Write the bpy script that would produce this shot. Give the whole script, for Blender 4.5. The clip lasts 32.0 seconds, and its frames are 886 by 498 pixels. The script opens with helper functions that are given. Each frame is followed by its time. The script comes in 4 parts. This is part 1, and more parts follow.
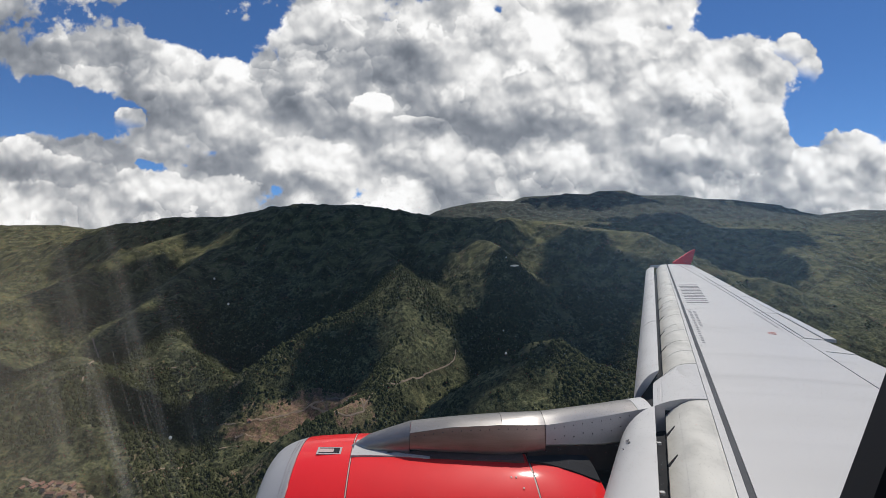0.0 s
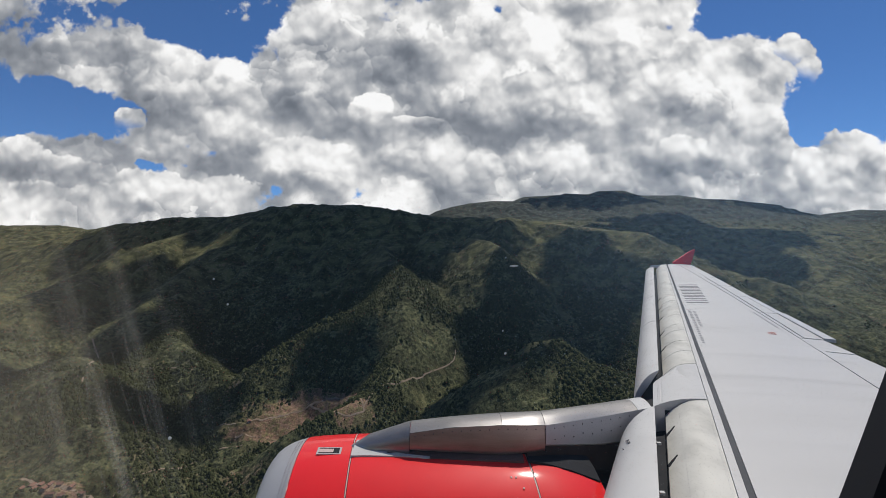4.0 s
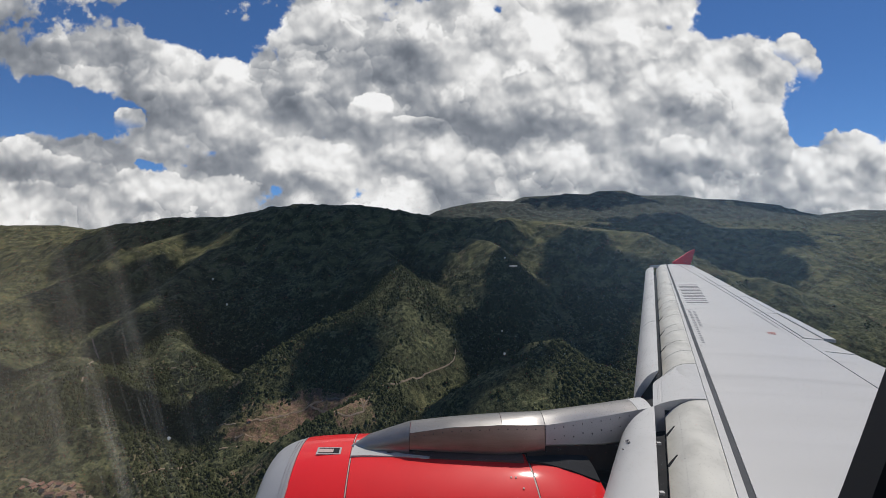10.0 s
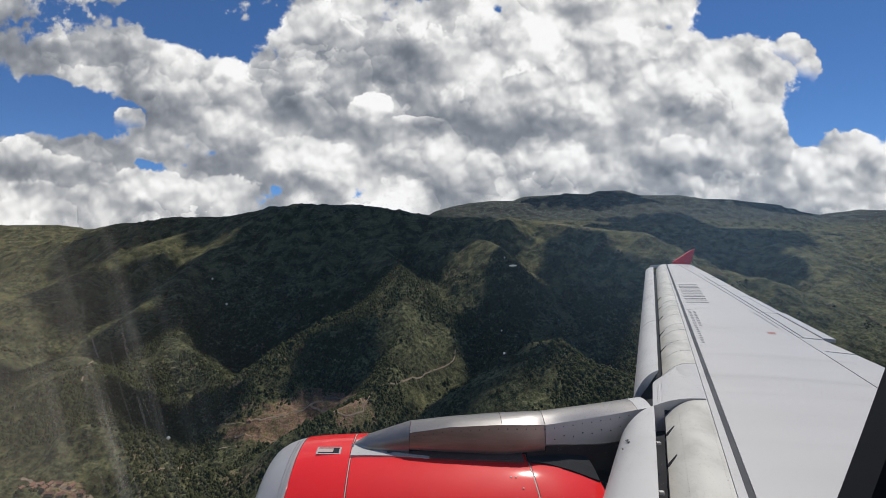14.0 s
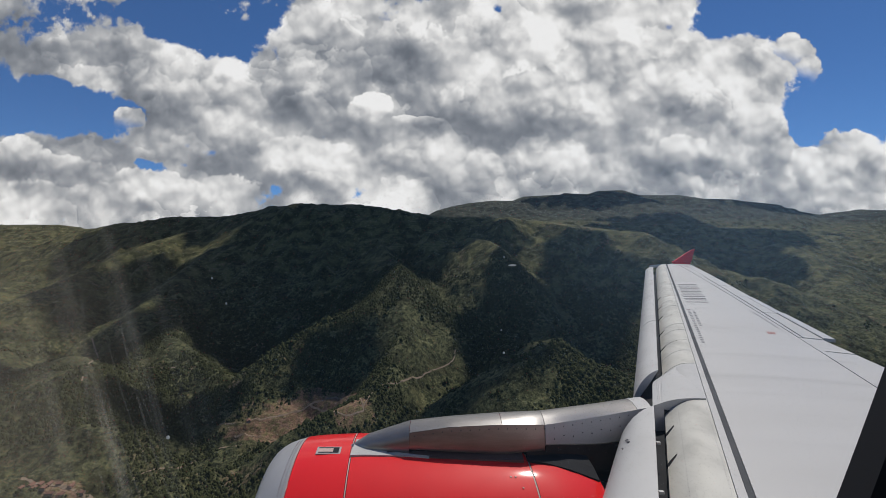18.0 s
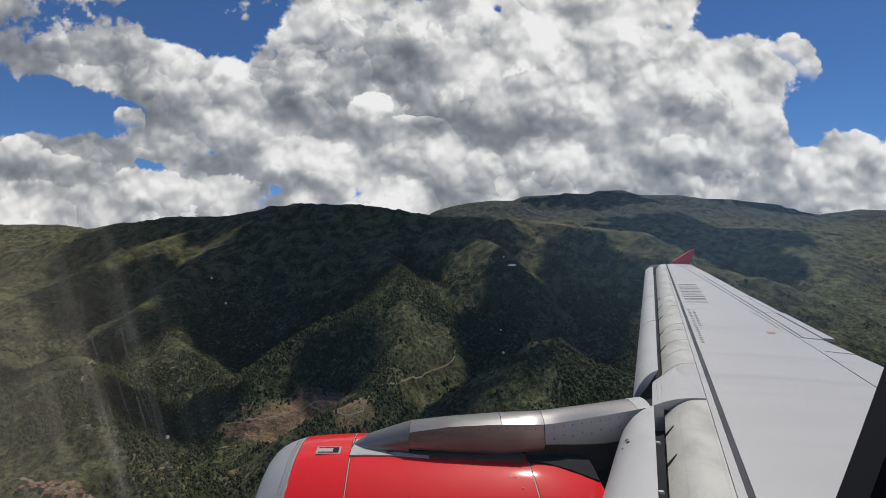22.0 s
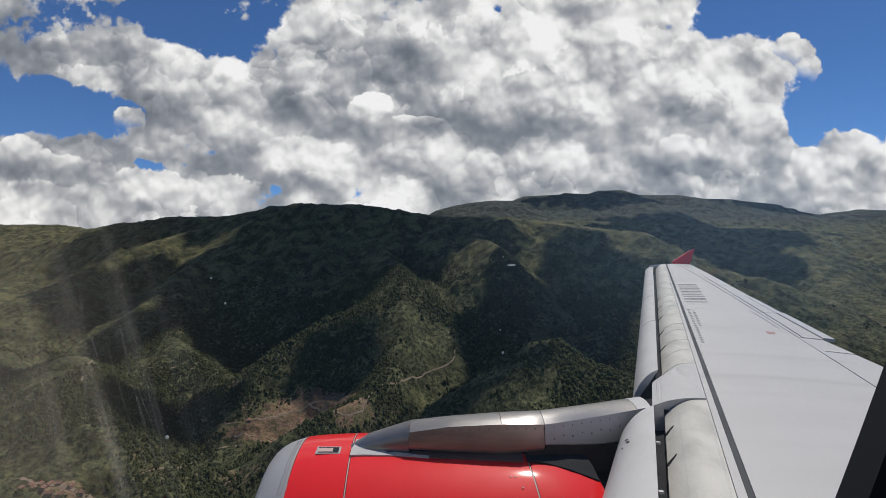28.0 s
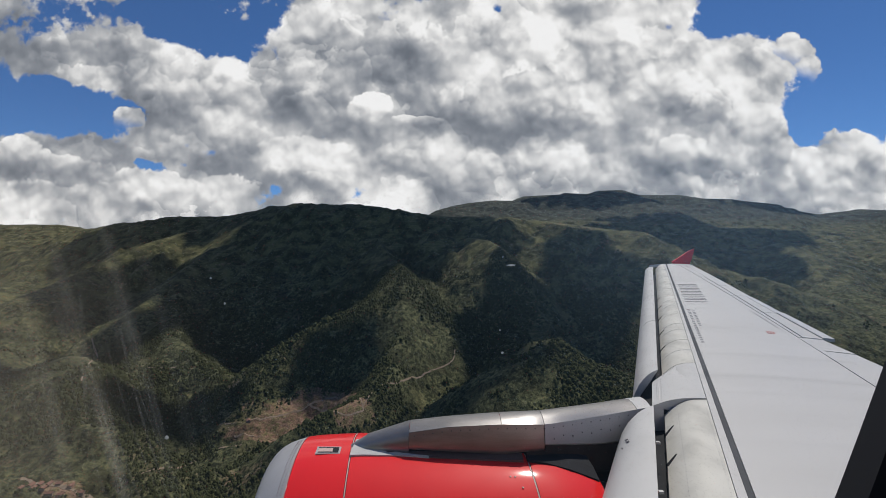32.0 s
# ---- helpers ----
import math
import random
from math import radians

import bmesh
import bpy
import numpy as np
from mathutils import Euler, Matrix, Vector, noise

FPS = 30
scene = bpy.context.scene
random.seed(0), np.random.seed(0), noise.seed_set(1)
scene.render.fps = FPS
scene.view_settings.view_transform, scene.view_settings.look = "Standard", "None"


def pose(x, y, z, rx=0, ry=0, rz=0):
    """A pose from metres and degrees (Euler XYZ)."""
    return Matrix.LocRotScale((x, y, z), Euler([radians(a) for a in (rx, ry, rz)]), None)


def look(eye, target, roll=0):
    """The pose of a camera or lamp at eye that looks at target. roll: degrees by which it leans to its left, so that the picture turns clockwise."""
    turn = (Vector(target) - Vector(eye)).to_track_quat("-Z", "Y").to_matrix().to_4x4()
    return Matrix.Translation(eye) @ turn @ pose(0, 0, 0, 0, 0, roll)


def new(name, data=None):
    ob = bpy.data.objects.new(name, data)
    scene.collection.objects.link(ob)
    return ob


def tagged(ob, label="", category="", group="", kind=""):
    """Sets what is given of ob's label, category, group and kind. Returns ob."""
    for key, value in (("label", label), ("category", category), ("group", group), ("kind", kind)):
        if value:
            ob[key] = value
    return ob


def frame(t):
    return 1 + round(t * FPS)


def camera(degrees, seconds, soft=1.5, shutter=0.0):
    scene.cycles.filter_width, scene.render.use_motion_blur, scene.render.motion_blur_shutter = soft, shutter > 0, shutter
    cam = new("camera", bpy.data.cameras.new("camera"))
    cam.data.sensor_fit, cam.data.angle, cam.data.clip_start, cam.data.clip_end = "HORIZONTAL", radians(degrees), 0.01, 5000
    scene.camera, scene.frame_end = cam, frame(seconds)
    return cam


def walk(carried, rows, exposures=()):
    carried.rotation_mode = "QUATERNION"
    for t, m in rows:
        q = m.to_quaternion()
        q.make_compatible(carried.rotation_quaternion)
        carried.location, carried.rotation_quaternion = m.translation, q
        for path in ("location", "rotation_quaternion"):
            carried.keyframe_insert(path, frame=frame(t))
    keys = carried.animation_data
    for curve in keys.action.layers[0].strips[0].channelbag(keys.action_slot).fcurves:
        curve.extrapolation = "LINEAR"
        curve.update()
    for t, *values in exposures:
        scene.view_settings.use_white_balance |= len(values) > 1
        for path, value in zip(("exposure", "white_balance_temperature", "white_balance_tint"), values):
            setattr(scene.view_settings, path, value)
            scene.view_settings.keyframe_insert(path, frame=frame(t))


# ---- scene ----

# The traveller sits at a cabin window on the right side of an airliner: x points to the tail,
# y out along the right wing, z up, and the eye is the origin.
cam = camera(93.0, 32.0, soft=0.6)
PATH = [
    (0.0, -0.0010, 0.0, 0.0, 0.05, 0.03, 0.0),
    (8.0, -0.0004, 0.0, 0.0002, 0.02, 0.05, 0.02),
    (16.0, 0.0, 0.0, 0.0, 0.0, 0.0, 0.0),
    (24.0, 0.0004, 0.0, -0.0002, -0.02, -0.02, -0.02),
    (32.0, 0.0008, 0.0, 0.0, -0.04, -0.03, 0.0),
]
walk(cam, [(t, pose(x, y, z, 90 + pitch, roll, yaw)) for t, x, y, z, yaw, pitch, roll in PATH],
     exposures=[(0.0, 0.0), (5.0, -0.08), (9.0, -0.15), (14.0, -0.06), (17.0, -0.22), (20.0, -0.26), (25.0, -0.17), (32.0, -0.18)])

# ---------------------------------------------------------------- light
SUN_AZ, SUN_EL = 32.0, 63.0   # degrees to the right of straight ahead, and above the horizon
SUN = Vector((math.sin(radians(SUN_AZ)) * math.cos(radians(SUN_EL)),
              math.cos(radians(SUN_AZ)) * math.cos(radians(SUN_EL)), math.sin(radians(SUN_EL))))
sun = new("sun", bpy.data.lights.new("sun", "SUN"))
sun.data.energy, sun.data.angle, sun.data.color = 3.6, radians(0.53), (1.0, 0.94, 0.85)
sun.matrix_world = look(SUN * 100, (0, 0, 0))


class Nodes:
    """A short way to write node trees."""

    def __init__(self, tree):
        self.tree = tree
        tree.nodes.clear()

    def add(self, kind):
        return self.tree.nodes.new(kind)

    def put(self, value, socket):
        if isinstance(value, bpy.types.NodeSocket):
            self.tree.links.new(value, socket)
        elif value is not None:
            socket.default_value = value

    def math(self, op, a, b=None, c=None, clamp=False):
        n = self.add("ShaderNodeMath")
        n.operation, n.use_clamp = op, clamp
        for v, s in zip((a, b, c), n.inputs):
            self.put(v, s)
        return n.outputs[0]

    def vec(self, op, a, b=None):
        n = self.add("ShaderNodeVectorMath")
        n.operation = op
        self.put(a, n.inputs[0])
        self.put(b, n.inputs[1])
        return n.outputs["Value" if op == "DOT_PRODUCT" else "Vector"]

    def noise(self, vector, scale, detail=6.0, rough=0.55, distortion=0.0):
        n = self.add("ShaderNodeTexNoise")
        self.put(vector, n.inputs["Vector"])
        for key, value in (("Scale", scale), ("Detail", detail), ("Roughness", rough), ("Distortion", distortion)):
            n.inputs[key].default_value = value
        return n.outputs["Fac"]

    def step(self, value, low, high, to_low=0.0, to_high=1.0):
        n = self.add("ShaderNodeMapRange")
        n.interpolation_type = "SMOOTHSTEP"
        for v, s in zip((value, low, high, to_low, to_high), n.inputs):
            self.put(v, s)
        return n.outputs[0]

    def mix(self, fac, a, b, blend="MIX"):
        n = self.add("ShaderNodeMix")
        n.data_type, n.blend_type = "RGBA", blend
        self.put(fac, n.inputs["Factor"])
        for v, s in ((a, n.inputs[6]), (b, n.inputs[7])):
            self.put((*v, 1.0) if isinstance(v, tuple) and len(v) == 3 else v, s)
        return n.outputs[2]

    def spots(self, at, rows):
        """A field of soft ellipses: rows of centre, radii, turn in degrees and weight."""
        total = None
        for cx, cy, rx, ry, turn, weight in rows:
            c, s = math.cos(radians(turn)), math.sin(radians(turn))
            d = self.vec("SUBTRACT", at, (cx, cy, 0))
            a = self.vec("DOT_PRODUCT", d, (c / rx, s / rx, 0))
            b = self.vec("DOT_PRODUCT", d, (-s / ry, c / ry, 0))
            r = self.math("MULTIPLY_ADD", a, a, self.math("MULTIPLY", b, b))
            g = self.math("POWER", 0.3679, r)
            total = self.math("MULTIPLY_ADD", g, weight, total if total is not None else 0.0)
        return total


# the sky: a clear blue one, with broken cumulus over the mountains
world = bpy.data.worlds.new("sky")
scene.world = world
world.use_nodes = True
k = Nodes(world.node_tree)
SKY_LIGHT = 0.076
blue = k.add("ShaderNodeTexSky")
blue.sky_type, blue.sun_disc = "NISHITA", False
blue.sun_elevation, blue.sun_rotation = radians(SUN_EL), radians(SUN_AZ)
blue.altitude, blue.air_density, blue.dust_density, blue.ozone_density = 3800.0, 1.0, 0.6, 2.0
way = k.add("ShaderNodeTexCoord").outputs["Generated"]
split = k.add("ShaderNodeSeparateXYZ")
k.put(way, split.inputs[0])
depth = k.math("MAXIMUM", split.outputs[1], 0.12)
join = k.add("ShaderNodeCombineXYZ")
k.put(k.math("DIVIDE", split.outputs[0], depth), join.inputs[0])
k.put(k.math("DIVIDE", split.outputs[2], depth), join.inputs[1])
flat = join.outputs[0]          # x: to the right, y: up, both over the distance ahead
warp = k.add("ShaderNodeTexNoise")
k.put(flat, warp.inputs["Vector"])
for key, value in (("Scale", 5.0), ("Detail", 1.5), ("Roughness", 0.5)):
    warp.inputs[key].default_value = value
bent = k.vec("ADD", flat, k.vec("MULTIPLY", k.vec("SUBTRACT", warp.outputs["Color"], (0.5, 0.5, 0.5)), (0.16, 0.13, 0.0)))
GAPS = [  # openings to the blue, to the front and left
    (-0.556, 0.512, 0.128, 0.065, -20, -2.3), (-0.651, 0.573, 0.148, 0.054, 0, -1.6), (-0.429, 0.559, 0.083, 0.081, 0, -1.6),
    (-0.745, 0.552, 0.094, 0.054, 0, -0.6), (-0.980, 0.371, 0.151, 0.056, -12, -2.4), (-0.852, 0.308, 0.101, 0.048, -10, -2.3),
    (-1.000, 0.304, 0.121, 0.047, 0, -1.7), (-0.751, 0.337, 0.067, 0.027, -25, -0.7), (-0.933, 0.559, 0.175, 0.060, 0, -0.55),
    (-0.702, 0.219, 0.035, 0.015, -20, -1.9), (-0.406, 0.138, 0.032, 0.032, 0, -2.4), (-0.194, 0.133, 0.051, 0.017, 0, -1.9),
    (-0.563, 0.223, 0.019, 0.011, 0, -1.2), (-0.516, 0.418, 0.054, 0.019, 0, -0.8),
]
CLEAR = [  # openings to the right
    (0.976, 0.485, 0.141, 0.161, 0, -3), (0.734, 0.559, 0.168, 0.062, 0, -2.6), (0.626, 0.519, 0.067, 0.032, 0, -1.9),
    (0.852, 0.281, 0.038, 0.060, -25, -2.6), (0.925, 0.351, 0.078, 0.070, 0, -2.3), (1.030, 0.290, 0.054, 0.054, 0, -1.9),
    (0.122, 0.590, 0.016, 0.017, 0, -1.2), (0.530, 0.515, 0.022, 0.032, 0, -1.2),
]
BANKS = [  # where the cloud is thick
    (-0.711, 0.270, 0.060, 0.048, 0, 1.6),
    (0.734, 0.391, 0.083, 0.065, 0, 1.4), (0.129, 0.552, 0.121, 0.067, 0, 0.6), (0.492, 0.526, 0.081, 0.067, 0, 0.6),
    (-0.664, 0.300, 0.081, 0.054, 0, 1.2), (-0.973, 0.478, 0.148, 0.035, -14, 1), (-0.126, 0.418, 0.161, 0.094, 0, 0.8),
    (-0.328, 0.539, 0.074, 0.060, 0, 1.4), (-0.610, 0.425, 0.148, 0.051, -18, 1.2), (-0.852, 0.442, 0.202, 0.030, -12, 1.1),
    (-0.973, 0.183, 0.202, 0.074, 0, 1.3), (-0.046, 0.310, 0.565, 0.255, 0, 1), (0.358, 0.391, 0.282, 0.202, 0, 1),
    (0.747, 0.324, 0.067, 0.094, 0, 1.2), (0.761, 0.203, 0.108, 0.081, 0, 1.3), (0.949, 0.163, 0.134, 0.067, 0, 1.5),
    (0.593, 0.539, 0.035, 0.046, 0, 0.9), (-0.940, 0.337, 0.040, 0.027, 0, 1.2), (-0.825, 0.308, 0.054, 0.019, 20, 0.9),
    (-0.476, 0.566, 0.027, 0.054, 0, 1), (0.983, 0.315, 0.019, 0.011, 0, 1.2),
]
GREY = [  # deep grey bodies and bases
    (-0.651, 0.324, 0.403, 0.215, 0, 0.36),
    (-0.973, 0.539, 0.215, 0.121, 0, 0.45),
    (-0.720, 0.260, 0.500, 0.260, 0, 0.33), (-0.900, 0.500, 0.300, 0.160, 0, 0.25),
    (-0.140, 0.452, 0.202, 0.101, 20, 0.75), (0.116, 0.286, 0.161, 0.048, -6, 1.05), (-0.368, 0.328, 0.048, 0.035, -15, 0.85),
    (0.781, 0.190, 0.108, 0.062, -12, 1.1), (0.651, 0.317, 0.038, 0.081, -25, 0.7), (0.465, 0.210, 0.108, 0.067, 0, 0.5),
    (0.492, 0.142, 0.161, 0.032, 0, 0.75), (0.075, 0.160, 0.121, 0.032, 0, 0.65), (-0.301, 0.169, 0.121, 0.020, 0, 0.6),
    (0.606, 0.169, 0.081, 0.035, 0, 0.65), (0.263, 0.149, 0.094, 0.035, 0, 0.5), (0.962, 0.116, 0.121, 0.024, 0, 0.7),
    (-0.946, 0.190, 0.161, 0.022, 0, 0.45), (-0.879, 0.246, 0.081, 0.024, 0, 0.5), (-0.751, 0.241, 0.108, 0.024, 0, 0.4),
    (0.304, 0.270, 0.081, 0.067, 0, 0.5), (0.620, 0.411, 0.067, 0.060, 0, 0.45), (-0.940, 0.337, 0.040, 0.024, 0, 0.6),
    (-0.825, 0.308, 0.060, 0.019, 20, 0.5), (-0.019, 0.378, 0.121, 0.054, 0, 0.4), (-0.651, 0.095, 0.269, 0.019, 0, 0.4),
    (-0.987, 0.512, 0.148, 0.054, 0, 0.3),
]
BRIGHT = [  # sunlit stretches
    (0.492, 0.418, 0.444, 0.175, 0, 0.38), (0.922, 0.203, 0.148, 0.108, 0, 0.2),
    (0.210, 0.499, 0.255, 0.094, 0, 0.45), (-0.301, 0.526, 0.067, 0.047, 0, 0.5), (0.828, 0.472, 0.060, 0.034, 0, 0.3),
    (0.949, 0.257, 0.081, 0.054, 0, 0.35), (-0.113, 0.203, 0.081, 0.027, 0, 0.35), (-0.718, 0.149, 0.148, 0.040, 0, 0.35),
    (-0.328, 0.216, 0.081, 0.034, 0, 0.3), (-0.583, 0.364, 0.148, 0.081, 0, 0.3), (0.371, 0.445, 0.081, 0.081, 0, 0.3),
]
HEADS = [  # round heads that stand out before the bodies: centre, radii, brightness
    (-0.301, 0.532, 0.070, 0.056, 0.9), (0.062, 0.445, 0.094, 0.065, 0.9), (0.371, 0.445, 0.105, 0.089, 0.95), (0.223, 0.364, 0.108, 0.070, 0.82),
    (0.492, 0.364, 0.094, 0.108, 0.85), (-0.173, 0.337, 0.056, 0.038, 1), (-0.066, 0.302, 0.073, 0.020, 0.95), (0.734, 0.425, 0.114, 0.048, 0.86),
    (0.821, 0.461, 0.063, 0.055, 1), (0.868, 0.425, 0.035, 0.040, 0.95), (0.640, 0.445, 0.081, 0.054, 0.9), (0.723, 0.294, 0.059, 0.035, 0.9),
    (0.575, 0.233, 0.070, 0.043, 0.92), (0.962, 0.233, 0.070, 0.059, 0.95), (0.875, 0.206, 0.059, 0.035, 0.95), (1.036, 0.190, 0.056, 0.056, 0.9),
    (0.935, 0.163, 0.081, 0.046, 0.85), (-0.747, 0.302, 0.043, 0.035, 0.95), (-1.007, 0.227, 0.070, 0.040, 0.95), (-0.892, 0.190, 0.081, 0.035, 0.8),
    (-0.093, 0.195, 0.065, 0.030, 0.9), (0.102, 0.190, 0.067, 0.040, 0.82), (-0.691, 0.142, 0.108, 0.048, 0.88), (-0.812, 0.122, 0.094, 0.035, 0.82),
    (-0.516, 0.129, 0.094, 0.046, 0.88), (-0.973, 0.129, 0.094, 0.032, 0.85), (-0.328, 0.230, 0.108, 0.046, 0.8),
    (0.290, 0.190, 0.081, 0.046, 0.75), (-0.543, 0.284, 0.108, 0.067, 0.85),
]
# heaped vapour: soft drifts with round cells on them, at many sizes
stir = k.add("ShaderNodeTexNoise")
k.put(flat, stir.inputs["Vector"])
stir.inputs["Scale"].default_value, stir.inputs["Detail"].default_value, stir.inputs["Roughness"].default_value = 9.0, 7.0, 0.60
sway = k.vec("SUBTRACT", stir.outputs["Color"], (0.5, 0.5, 0.5))


def vapour(shift):
    """How thick the cloud is, a little way from the line of sight."""
    spot = k.vec("ADD", k.vec("ADD", flat, shift), k.vec("MULTIPLY", sway, (0.045, 0.045, 0.0)))
    drift = k.noise(spot, 3.8, 5.0, 0.50)
    cell = k.add("ShaderNodeTexVoronoi")
    cell.voronoi_dimensions, cell.feature, cell.normalize = "2D", "SMOOTH_F1", True
    k.put(spot, cell.inputs["Vector"])
    for key, value in (("Scale", 6.5), ("Detail", 2.0), ("Roughness", 0.45), ("Lacunarity", 2.3), ("Smoothness", 0.18)):
        cell.inputs[key].default_value = value
    return k.math("MULTIPLY_ADD", cell.outputs["Distance"], -0.95, k.math("MULTIPLY_ADD", drift, 1.15, -0.33))


knobbly = k.vec("ADD", flat, k.vec("MULTIPLY", sway, (0.05, 0.05, 0.0)))
bumps = k.add("ShaderNodeTexVoronoi")
bumps.voronoi_dimensions, bumps.feature, bumps.normalize = "2D", "F1", True
k.put(knobbly, bumps.inputs["Vector"])
for key, value in (("Scale", 20.0), ("Detail", 2.0), ("Roughness", 0.5)):
    bumps.inputs[key].default_value = value
thick, up_near, up_far = vapour((0, 0, 0)), vapour((0.005, 0.017, 0)), vapour((0.017, 0.055, 0))
lit_near, lit_far = k.math("SUBTRACT", thick, up_near), k.math("SUBTRACT", thick, up_far)
cover = k.math("ADD", k.spots(bent, BANKS), k.math("ADD", k.spots(bent, GAPS), k.spots(bent, CLEAR)))
rag = k.math("SUBTRACT", k.noise(flat, 26.0, 8.0, 0.64), 0.5)
amount = k.math("MULTIPLY_ADD", thick, 2.6, k.math("MULTIPLY_ADD", cover, 0.74, 1.22))
amount = k.math("MULTIPLY_ADD", rag, 2.1, k.math("MULTIPLY_ADD", bumps.outputs["Distance"], -1.1, amount))
split_flat = k.add("ShaderNodeSeparateXYZ")
k.put(flat, split_flat.inputs[0])
open_sky = k.math("MAXIMUM", k.step(split_flat.outputs[1], 0.66, 1.05), k.step(split.outputs[1], 0.15, -0.05))   # clearer overhead and behind
amount = k.math("MULTIPLY_ADD", open_sky, -1.1, amount)
veil = k.step(amount, 0.0, 0.50)
grey = k.math("SUBTRACT", k.spots(bent, GREY), k.spots(bent, BRIGHT))
slow = k.noise(k.vec("ADD", flat, k.vec("MULTIPLY", sway, (0.03, 0.03, 0.0))), 5.0, 5.0, 0.52)
tone = k.math("MULTIPLY_ADD", lit_near, 1.5, k.math("MULTIPLY_ADD", lit_far, 1.0, k.math("MULTIPLY_ADD", grey, -0.43, 0.62)))
tone = k.math("MULTIPLY_ADD", k.math("SUBTRACT", slow, 0.5), 1.1, tone)
tone = k.math("MULTIPLY_ADD", rag, 0.16, k.math("MULTIPLY_ADD", k.step(amount, 0.8, 0.1), 0.10, tone))      # thin edges let the sun through
# many small heads, torn and crowded, crisp above and soft below
for size, offset, strength, share in ((3.4, (0.37, 0.17, 0.0), 0.22, 0.40), (6.0, (0.05, 0.43, 0.0), 0.24, 0.45), (11.0, (0.71, 0.29, 0.0), 0.20, 0.50), (19.0, (0.23, 0.61, 0.0), 0.13, 0.50)):
    tear = k.add("ShaderNodeTexNoise")
    k.put(k.vec("ADD", flat, offset), tear.inputs["Vector"])
    tear.inputs["Scale"].default_value, tear.inputs["Detail"].default_value, tear.inputs["Roughness"].default_value = size * 1.3, 6.0, 0.62
    spot = k.vec("ADD", k.vec("ADD", flat, offset), k.vec("MULTIPLY", k.vec("SUBTRACT", tear.outputs["Color"], (0.5, 0.5, 0.5)), (1.5 / size, 1.2 / size, 0.0)))
    cell = k.add("ShaderNodeTexVoronoi")
    cell.voronoi_dimensions = "2D"
    k.put(spot, cell.inputs["Vector"])
    cell.inputs["Scale"].default_value = size
    pick = k.add("ShaderNodeSeparateXYZ")
    k.put(cell.outputs["Color"], pick.inputs[0])
    d = k.vec("MULTIPLY", k.vec("SUBTRACT", spot, cell.outputs["Position"]), (1.5 * size, 2.0 * size, 0.0))
    rise = k.vec("DOT_PRODUCT", d, (0.28, 0.85, 0.0))
    reach = k.math("MULTIPLY_ADD", rag, 0.7, k.vec("DOT_PRODUCT", d, d))
    body = k.math("MULTIPLY", k.step(reach, 1.0, 0.62), k.math("MULTIPLY", k.step(rise, -0.6, 0.6), k.step(pick.outputs[1], share, share + 0.25)))
    tone = k.math("MULTIPLY_ADD", body, strength, k.math("ADD", tone, -0.14 * strength))
# the heads, one before the other, each bright on top and fading to grey at its foot
rim = k.math("MULTIPLY_ADD", bumps.outputs["Distance"], 1.3, k.math("MULTIPLY_ADD", rag, 1.5, -0.35))
relief = k.math("MULTIPLY_ADD", lit_near, 2.0, k.math("MULTIPLY_ADD", lit_far, 0.7, k.math("MULTIPLY_ADD", bumps.outputs["Distance"], -0.35, 0.08)))
for cx, cy, rx, ry, shine in HEADS:
    d = k.vec("MULTIPLY", k.vec("SUBTRACT", knobbly, (cx, cy, 0)), (1 / rx, 1 / ry, 0.0))
    reach = k.math("ADD", k.vec("DOT_PRODUCT", d, d), rim)
    rise = k.vec("DOT_PRODUCT", d, (0.28, 0.85, 0.0))
    body = k.math("MULTIPLY", k.step(reach, 1.12, 0.86), k.step(rise, -0.65, 0.35))
    veil = k.math("MAXIMUM", veil, body)
    shone = k.math("ADD", k.math("MULTIPLY_ADD", rise, 0.22, shine - 0.32), relief)
    tone = k.math("MULTIPLY_ADD", body, k.math("SUBTRACT", shone, tone), tone)
ramp = k.add("ShaderNodeValToRGB")
k.put(k.math("MULTIPLY_ADD", tone, 0.75, 0.25), ramp.inputs[0])
ramp.color_ramp.interpolation = "B_SPLINE"
e = ramp.color_ramp.elements
e[0].position, e[0].color = 0.0, (0.13, 0.148, 0.18, 1)
e[1].position, e[1].color = 1.0, (1.0, 1.0, 1.0, 1)
for at, colour in ((0.25, (0.235, 0.258, 0.295, 1)), (0.475, (0.345, 0.365, 0.40, 1)), (0.685, (0.61, 0.615, 0.625, 1)), (0.88, (0.92, 0.915, 0.905, 1))):
    n = e.new(at)
    n.color = colour
clear = k.mix(1.0, blue.outputs[0], (SKY_LIGHT * 0.70, SKY_LIGHT * 1.06, SKY_LIGHT * 1.42), "MULTIPLY")
out = k.add("ShaderNodeBackground")
k.put(k.mix(veil, clear, ramp.outputs[0]), out.inputs[0])
k.put(out.outputs[0], k.add("ShaderNodeOutputWorld").inputs[0])


# ---------------------------------------------------------------- materials
def material(name):
    m = bpy.data.materials.new(name)
    m.use_nodes = True
    n = Nodes(m.node_tree)
    shader = n.add("ShaderNodeBsdfPrincipled")
    n.put(shader.outputs[0], n.add("ShaderNodeOutputMaterial").inputs[0])
    return m, n, shader


